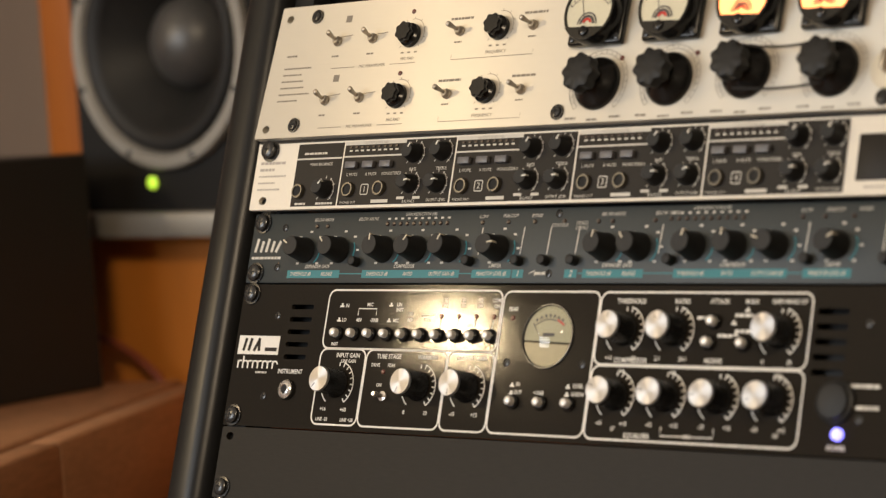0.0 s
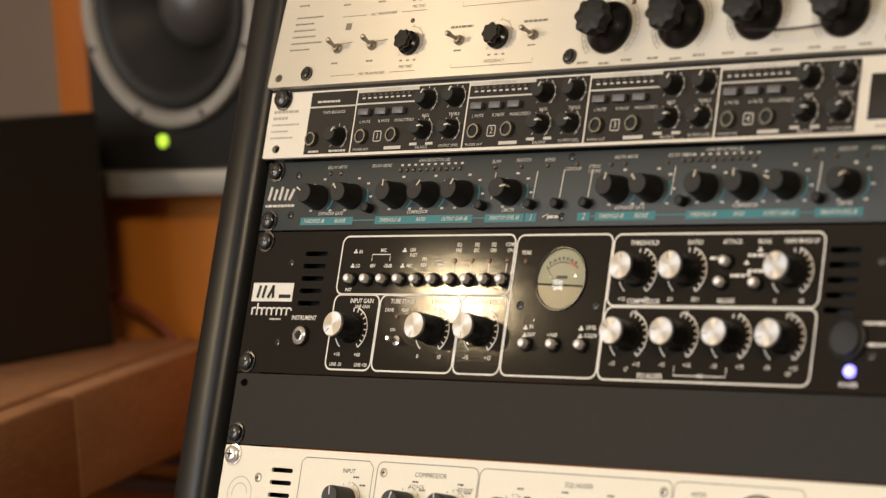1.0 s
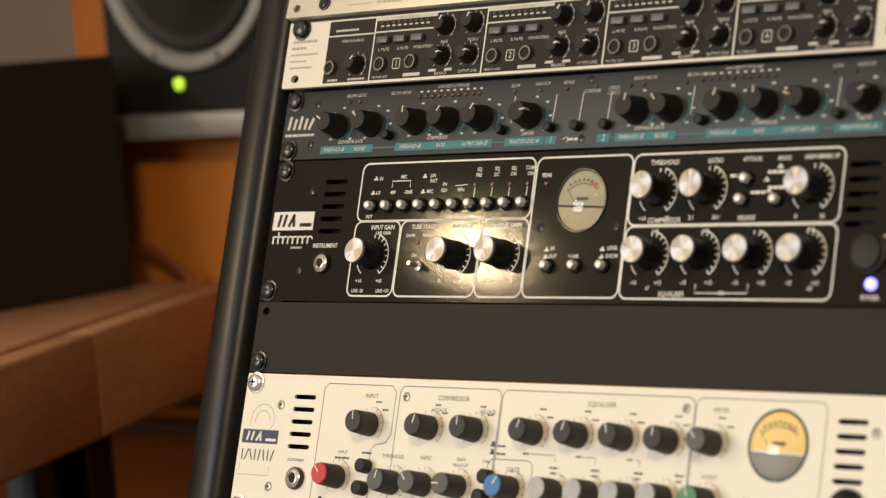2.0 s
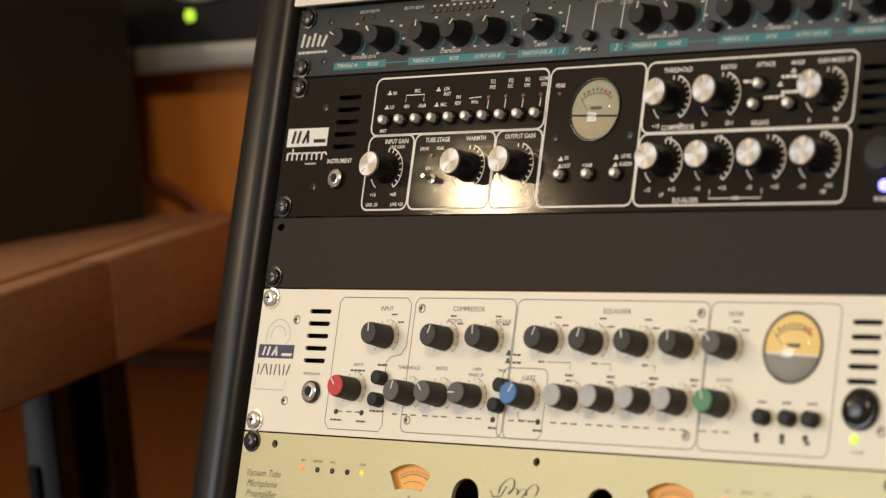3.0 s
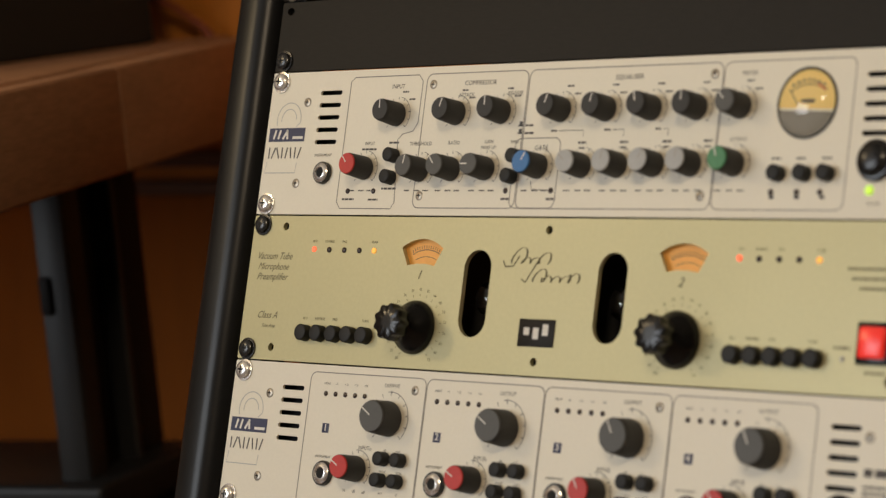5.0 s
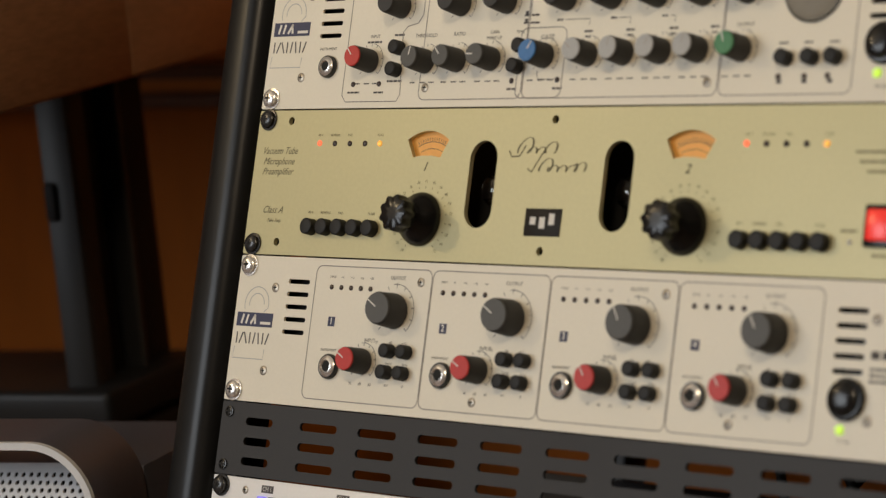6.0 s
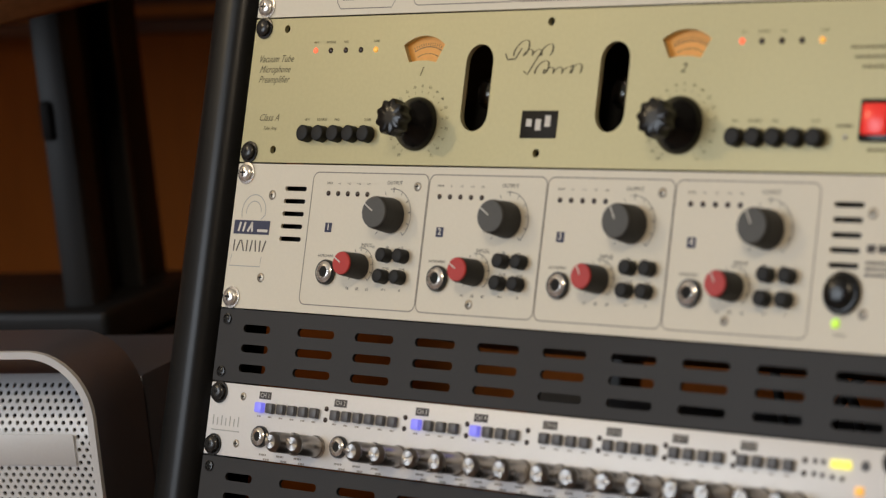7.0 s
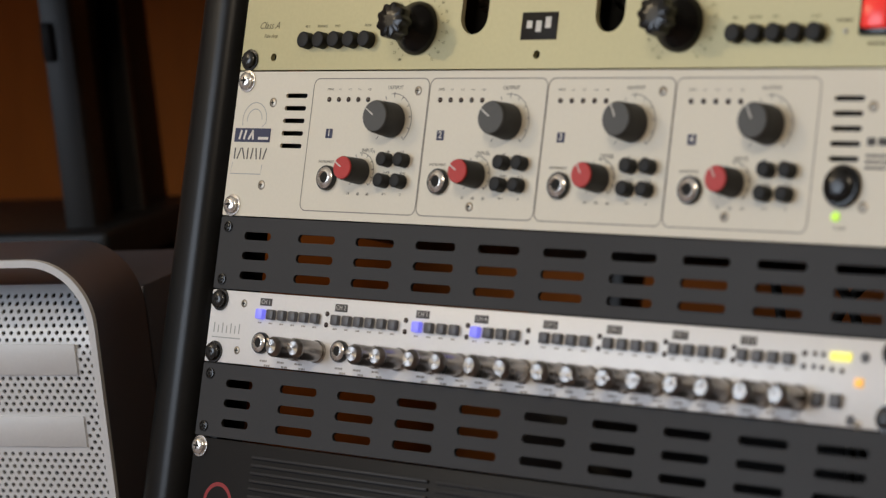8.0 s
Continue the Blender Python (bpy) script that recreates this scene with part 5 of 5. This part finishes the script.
                word(pr, s, x0 + 1 + 12.7 * i, Z(-327), 1.5)
    for x in (148.6, 340.6):
        for i in range(19):
            a = radians(235 - 290 * i / 18)
            stroke(pr, [(x + 18 * math.cos(a), Z(-376) + 18 * math.sin(a)), (x + 19.4 * math.cos(a), Z(-376) + 19.4 * math.sin(a))], 0.35)
            word(pr, ("20", "23", "25", "27", "29", "31", "33", "36", "39", "41", "43", "46", "48", "50", "52", "56", "60", "66", "72")[i], x + 22.4 * math.cos(a), Z(-376) + 22 * math.sin(a), 1.7)
    part("print", pr, PRINT_B, root, "dark script and scale printing")


def build_cream_four():
    vb = -11 * U
    root = unit("cream_four_channel_preamplifier", vb, "cream four-channel preamplifier with grey and red-capped knobs")
    Z = lambda v: v - vb
    part("front_panel", pierced(rrect(0.5, WIDE, 0.4, 88.3, 0.8, 2), cream_slots(Z, -9 * U - 1.2), 1.6), CREAM, root, "cream enamelled front panel")
    chassis(root, 88, o=-9)
    cream_common(root, Z, -9 * U)
    spread(small_screw(root, DULL, 2.7), root, [(154, Z(-412.1)), (333.3, Z(-412)), (204, Z(-477.4)), (383, Z(-477))])
    pr, lt = bmesh.new(), bmesh.new()
    edges = [67.2, 162.8, 252.5, 342, 435.4]
    for i in range(4):
        stroke(lt, rrect(edges[i] + 0.4, edges[i + 1] - 0.4, Z(-483.6), Z(-405), 4.5), 0.55, True)
    big = knob_cap(root, 10.0, 14.5, GREYCAP)
    spread(big, root, [(x, Z(-429.4), 58 if i < 2 else 28) for i, x in enumerate((135.5, 225.6, 315, 404.5))])
    red = knob_cap(root, 7.4, 15, REDCAP)
    spread(red, root, [(x, Z(-459.6), 60 if i < 2 else 30) for i, x in enumerate((114.6, 205.6, 295.8, 385.6))])
    spread(jack(root, 7.4), root, [(88.4 + 90.2 * i, Z(-464)) for i in range(4)])
    bt = button(root, 4.2, 7, DARKMATTE)
    spread(bt, root, [(136.4 + 90.6 * i + dx, Z(v + 1)) for i in range(4) for dx, v in ((0, -453.6), (13.4, -453.6), (-0.6, -465.8), (12.8, -465.8))])
    spread(led(root, LED_OFF, 1.5), root, [(81.8 + 90.4 * i + 8.1 * k, Z(-417.4)) for i in range(4) for k in range(5)])
    for i in range(4):
        x0 = 85 + 90.4 * i
        p = part("channel_tile", slab(x0 - 2.8, x0 + 2.8, 0.02, 0.2, Z(-440.4), Z(-434.8), 0.1), NAVY, root, "navy tile with a pale numeral")
        part("numeral", word(bmesh.new(), str(i + 1), x0, Z(-437.5), 3.8, o=0.34, bold=0.02), PRINT_W, p)
        x = (135.5, 225.6, 315, 404.5)[i]
        ticks(pr, x, Z(-429.4), 13.4, 15.6, 11, 225, -45, 0.4)
        stroke(pr, arc(x, Z(-429.4), 15.6, 100, -45, 18), 0.35)
        word(pr, "OUTPUT", x, Z(-410.4), 2.2)
        word(pr, "0", x, Z(-413.8), 1.6)
        for s, dx in (("-10", -12), ("dB", 0), ("+15", 11)):
            word(pr, s, x + dx, Z(-447.8), 1.7)
        x = (114.6, 205.6, 295.8, 385.6)[i]
        ticks(pr, x, Z(-459.6), 9.2, 11, 11, 225, -45, 0.4)
        stroke(pr, arc(x, Z(-459.6), 11, 100, -45, 18), 0.35)
        word(pr, "INPUT", x + 4, Z(-447.2), 2.2)
        for s, dx in (("16", -8), ("dB", 0), ("60", 8)):
            word(pr, s, x + dx, Z(-472.6), 1.7)
        word(pr, "INSTRUMENT", x0 + 0.6, Z(-454.4), 1.5)
        word(pr, "DRIVE", x0 - 3, Z(-411.4), 1.3)
        for k, s in enumerate(("+6", "+12", "+16", "+20")):
            word(pr, s, x0 + 5 + 8.1 * k, Z(-411.4), 1.3)
        for k, s in enumerate(("PHASE", "30 Hz", "48 V", "Ø")):
            word(pr, s, 136 + 90.6 * i + 13 * (k % 2), Z(-459.8 - 12.4 * (k // 2)), 1.3)
    power_button(root, 454.6, Z(-459.6))
    word(pr, "POWER", 455, Z(-480.6), 1.5)
    scribble(pr, 466, 481, Z(-437), 4)
    for i in range(3):
        scribble(pr, 466, 481, Z(-444 - 3 * i), 1.4)
    part("print", pr, PRINT_K, root, "dark printed words and scales")
    part("border", lt, PRINT_L, root, "fine grey frame lines")


def build_vent(vb, top):
    root = unit("vented_panel", vb, "charcoal steel panel pierced with three rows of slots")
    Z = lambda v: v - vb
    xs = [(22.5, 46)] + [(85.2 + 48.2 * i - 15.6, 85.2 + 48.2 * i + 15.6) for i in range(9)]
    holes = [stadium(a, b, Z(top - 13.9 - 11.9 * k), Z(top - 9.1 - 11.9 * k), 4) for a, b in xs for k in range(3)]
    holes += [stadium(4.4, 10.8, Z(top - 9.3), Z(top - 4), 4), stadium(4.4, 10.8, Z(top - 41), Z(top - 35.8), 4)]
    part("front_panel", pierced(rrect(0.5, WIDE, 0.4, 44, 0.8, 2), holes, 2), VENT, root, "slotted charcoal steel plate")
    spread(bolt(root, BOLT, 2.6, 1.2), root, [(7.6, Z(top - 6.6)), (7.6, Z(top - 38.4))])
    return root


def build_silver_eight():
    vb = -13 * U
    root = unit("eight_channel_preamplifier", vb, "silver-white eight-channel preamplifier with nickel knobs and small grey buttons")
    Z = lambda v: v - vb
    part("front_panel", slab(0.5, WIDE, -3, 0, 0.4, 44, 0.6), SILVER_WHITE, root, "silver-white front panel")
    chassis(root, 43)
    spread(bolt(root, BOLT, 5.2, 4.6), root, [(9, Z(-539.8)), (9, Z(-571.4)), (BOLT_X, Z(-539.8)), (BOLT_X, Z(-571.4))])
    spread(small_screw(root, DULL, 2.4), root, [(30, Z(-541)), (28.6, Z(-569.3)), (478, Z(-576))])
    pr, wh = bmesh.new(), bmesh.new()
    starts = [45.5, 109.4, 174.9, 219.8, 270.4, 315.2, 359.6, 403.6]
    grey = part("square_button", slab(-3, 3, 0, 3.4, -3, 3, 0.8), BTN_GREY, root, "small grey square button")
    spots, blue, dots = [], [], []
    for i, x in enumerate(starts):
        n = 6 if i < 2 else 4
        pitch = 9.35 if i < 2 else 9.6
        for k in range(n):
            (blue if k == 0 and i in (0, 2, 3) else spots).append((x + 1.2 + pitch * k, Z(-546.5)))
            scribble(pr, x - 1.6 + pitch * k, x + 1.6 + pitch * k, Z(-551.6), 0.9)
        dots += [(x + pitch * n + 0.4, Z(-543.2)), (x + pitch * n + 0.4, Z(-549.6))]
        tile = part("channel_tile", slab(x - 1.5, x + 8.6, 0.02, 0.2, Z(-541.4), Z(-537)), PRINT_K, root, "dark channel tile")
        part("numeral", word(bmesh.new(), "CH %d" % (i + 1), x + 3.5, Z(-539.2), 2.6, o=0.32), PRINT_W, tile)
        for k in range(3):
            scribble(pr, x + 4 + 15 * k, x + 10 + 15 * k, Z(-574), 1.1)
            scribble(pr, x + 8 + 15 * k, x + 13 + 15 * k, Z(-576.6), 1.1)
    spread(grey, root, spots)
    bb = part("square_button", slab(-3, 3, 0, 3.4, -3, 3, 0.8), BTN_BLU, root, "lit blue square button")
    spread(bb, root, blue)
    spread(led(root, LED_OFF, 1.5), root, dots)
    # knobs: long nickel barrels
    kn = part("knob", body(0, 0, [(0.3, 6.8), (2, 6.8), (2.6, 6.3), (17.6, 6.1), (18, 6.0)], 32), NICKEL, root, "long dark nickel knob with a bright chamfered end")
    part("cap", body(0, 0, [(17.9, 6.1), (18.8, 6.0), (20.8, 4.2), (21.0, 4.0), (21.0, 0.3)], 32), SPUN_BRIGHT, kn, "bright chamfered end")
    part("index", slab(-0.9, 0.9, 18.4, 21.3, 0.4, 5.6, 0.3), NICKEL, kn)
    xs = [79, 97.5, 145.6, 164.2, 190, 210.5, 236, 258.2, 285, 305.4, 330, 350.5, 375, 395, 419.5, 441]
    spread(kn, root, [(x, Z(-565.6), 40 + 23 * i) for i, x in enumerate(xs)])
    spread(jack(root, 6.4), root, [(49.5, Z(-563.6)), (116.5, Z(-564.2))])
    spread(part("square_button", slab(-3.2, 3.2, 0, 3.6, -3.4, 3.4, 0.8), BTN_GREY, root), root, [(453.4, Z(-565.3)), (464.6, Z(-565.2))])
    part("meter_led", slab(458.6, 470.4, 0, 1.6, Z(-545.4), Z(-541.4), 0.4), LED_YEL, root, "lit yellow sync lights")
    part("meter_led", slab(474.4, 479, 0, 1.4, Z(-557.6), Z(-553.4), 0.4), LED_AMB, root, "lit amber light")
    spread(led(root, LED_OFF, 1.3), root, [(448.6, Z(-543)), (453.6, Z(-543)), (448.6, Z(-549.4)), (453.6, Z(-549.6)), (459.6, Z(-550)), (465.6, Z(-550.4))])
    spread(led(root, BTN_GREY, 2.6, "small_button"), root, [(478.5, Z(-543)), (473.6, Z(-574))])
    for i in range(7):
        stroke(wh, [(6 + 3.7 * i, Z(-559.6)), (6 + 3.7 * i, Z(-553.6 - (i % 2) * 1.4))], 0.8)
    scribble(wh, 5, 30, Z(-562.4), 0.6)
    part("pale_mark", wh, PALECAP, root, "faint grey maker's mark")
    part("print", pr, PRINT_M, root, "tiny grey printing")


def build_amplifier():
    vb = -17 * U
    root = unit("power_amplifier", vb, "black power amplifier with fine grooves and a red round emblem")
    Z = lambda v: v - vb
    part("front_panel", slab(0.5, WIDE, -4, 0, 0.4, 3 * U - 0.6, 0.8), AMP, root, "black front panel")
    chassis(root, 3 * U)
    spread(bolt(root, CHROME, 5.0, 4.0), root, [(7, Z(-628.4)), (BOLT_X, Z(-628.4))])
    rib = part("rib", slab(0, 144, 0, 1.6, -0.9, 0.9, 0.4), VENT, root, "thin raised rib")
    spread(rib, root, [(54, Z(-631 - 4.6 * i)) for i in range(18)])
    rib2 = part("rib", slab(0, 280, 0, 1.6, -0.9, 0.9, 0.4), VENT, root, "thin raised rib")
    spread(rib2, root, [(204, Z(-631 - 4.6 * i)) for i in range(18)])
    part("emblem", stroke(bmesh.new(), [(27.5 + 11.5 * math.cos(radians(a)), Z(-661) + 11.5 * math.sin(radians(a))) for a in range(0, 360, 10)], 2.4, True), REDPRINT, root, "red ring emblem")


def build_lower_blank():
    root = unit("lower_blank_panel", -20 * U, "plain black blanking panel low in the rack")
    part("front_panel", slab(0.5, WIDE, -3, 0, 0.4, 3 * U - 0.6, 0.6), VENT, root)
    spread(bolt(root, BOLT, 5.0, 4.0), root, [(8.6, 6.6), (BOLT_X, 6.6), (8.6, 126), (BOLT_X, 126)])


def build_cables():
    """Loose grey cables hanging behind the slotted panels."""
    rng = random.Random(5)
    for i in range(7):
        cu = bpy.data.curves.new("cable", "CURVE")
        cu.dimensions, cu.bevel_depth, cu.bevel_resolution = "3D", 0.0032, 2
        sp = cu.splines.new("BEZIER")
        x = 230 + 36 * i
        pts = [(x, -250 - 8 * i, -470), (x + rng.uniform(-30, 30), -262, -515), (x + rng.uniform(-50, 50), -270, -590), (x + rng.uniform(-60, 60), -255, -700)]
        sp.bezier_points.add(len(pts) - 1)
        for b, (px, po, pz) in zip(sp.bezier_points, pts):
            b.co, b.handle_left_type, b.handle_right_type = RACK @ Vector((px * MM, -po * MM, pz * MM)), "AUTO", "AUTO"
        tmp = bpy.data.objects.new("cable", cu)
        me = bpy.data.meshes.new_from_object(tmp)
        bpy.data.objects.remove(tmp)
        me.materials.append(MATTE if i % 3 else GREYCAP)
        tagged(new("cable", me), "dark grey cable hanging inside the rack", "cable", "cables in the rack")


build_cables()
build_meter_unit()
build_headphone_unit()
build_compressor_unit()
build_black_channel()
build_blank()
build_cream_channel()
build_gold()
build_cream_four()
build_vent(-12 * U, -11 * U)
build_silver_eight()
build_vent(-14 * U, -13 * U)
build_amplifier()
build_lower_blank()
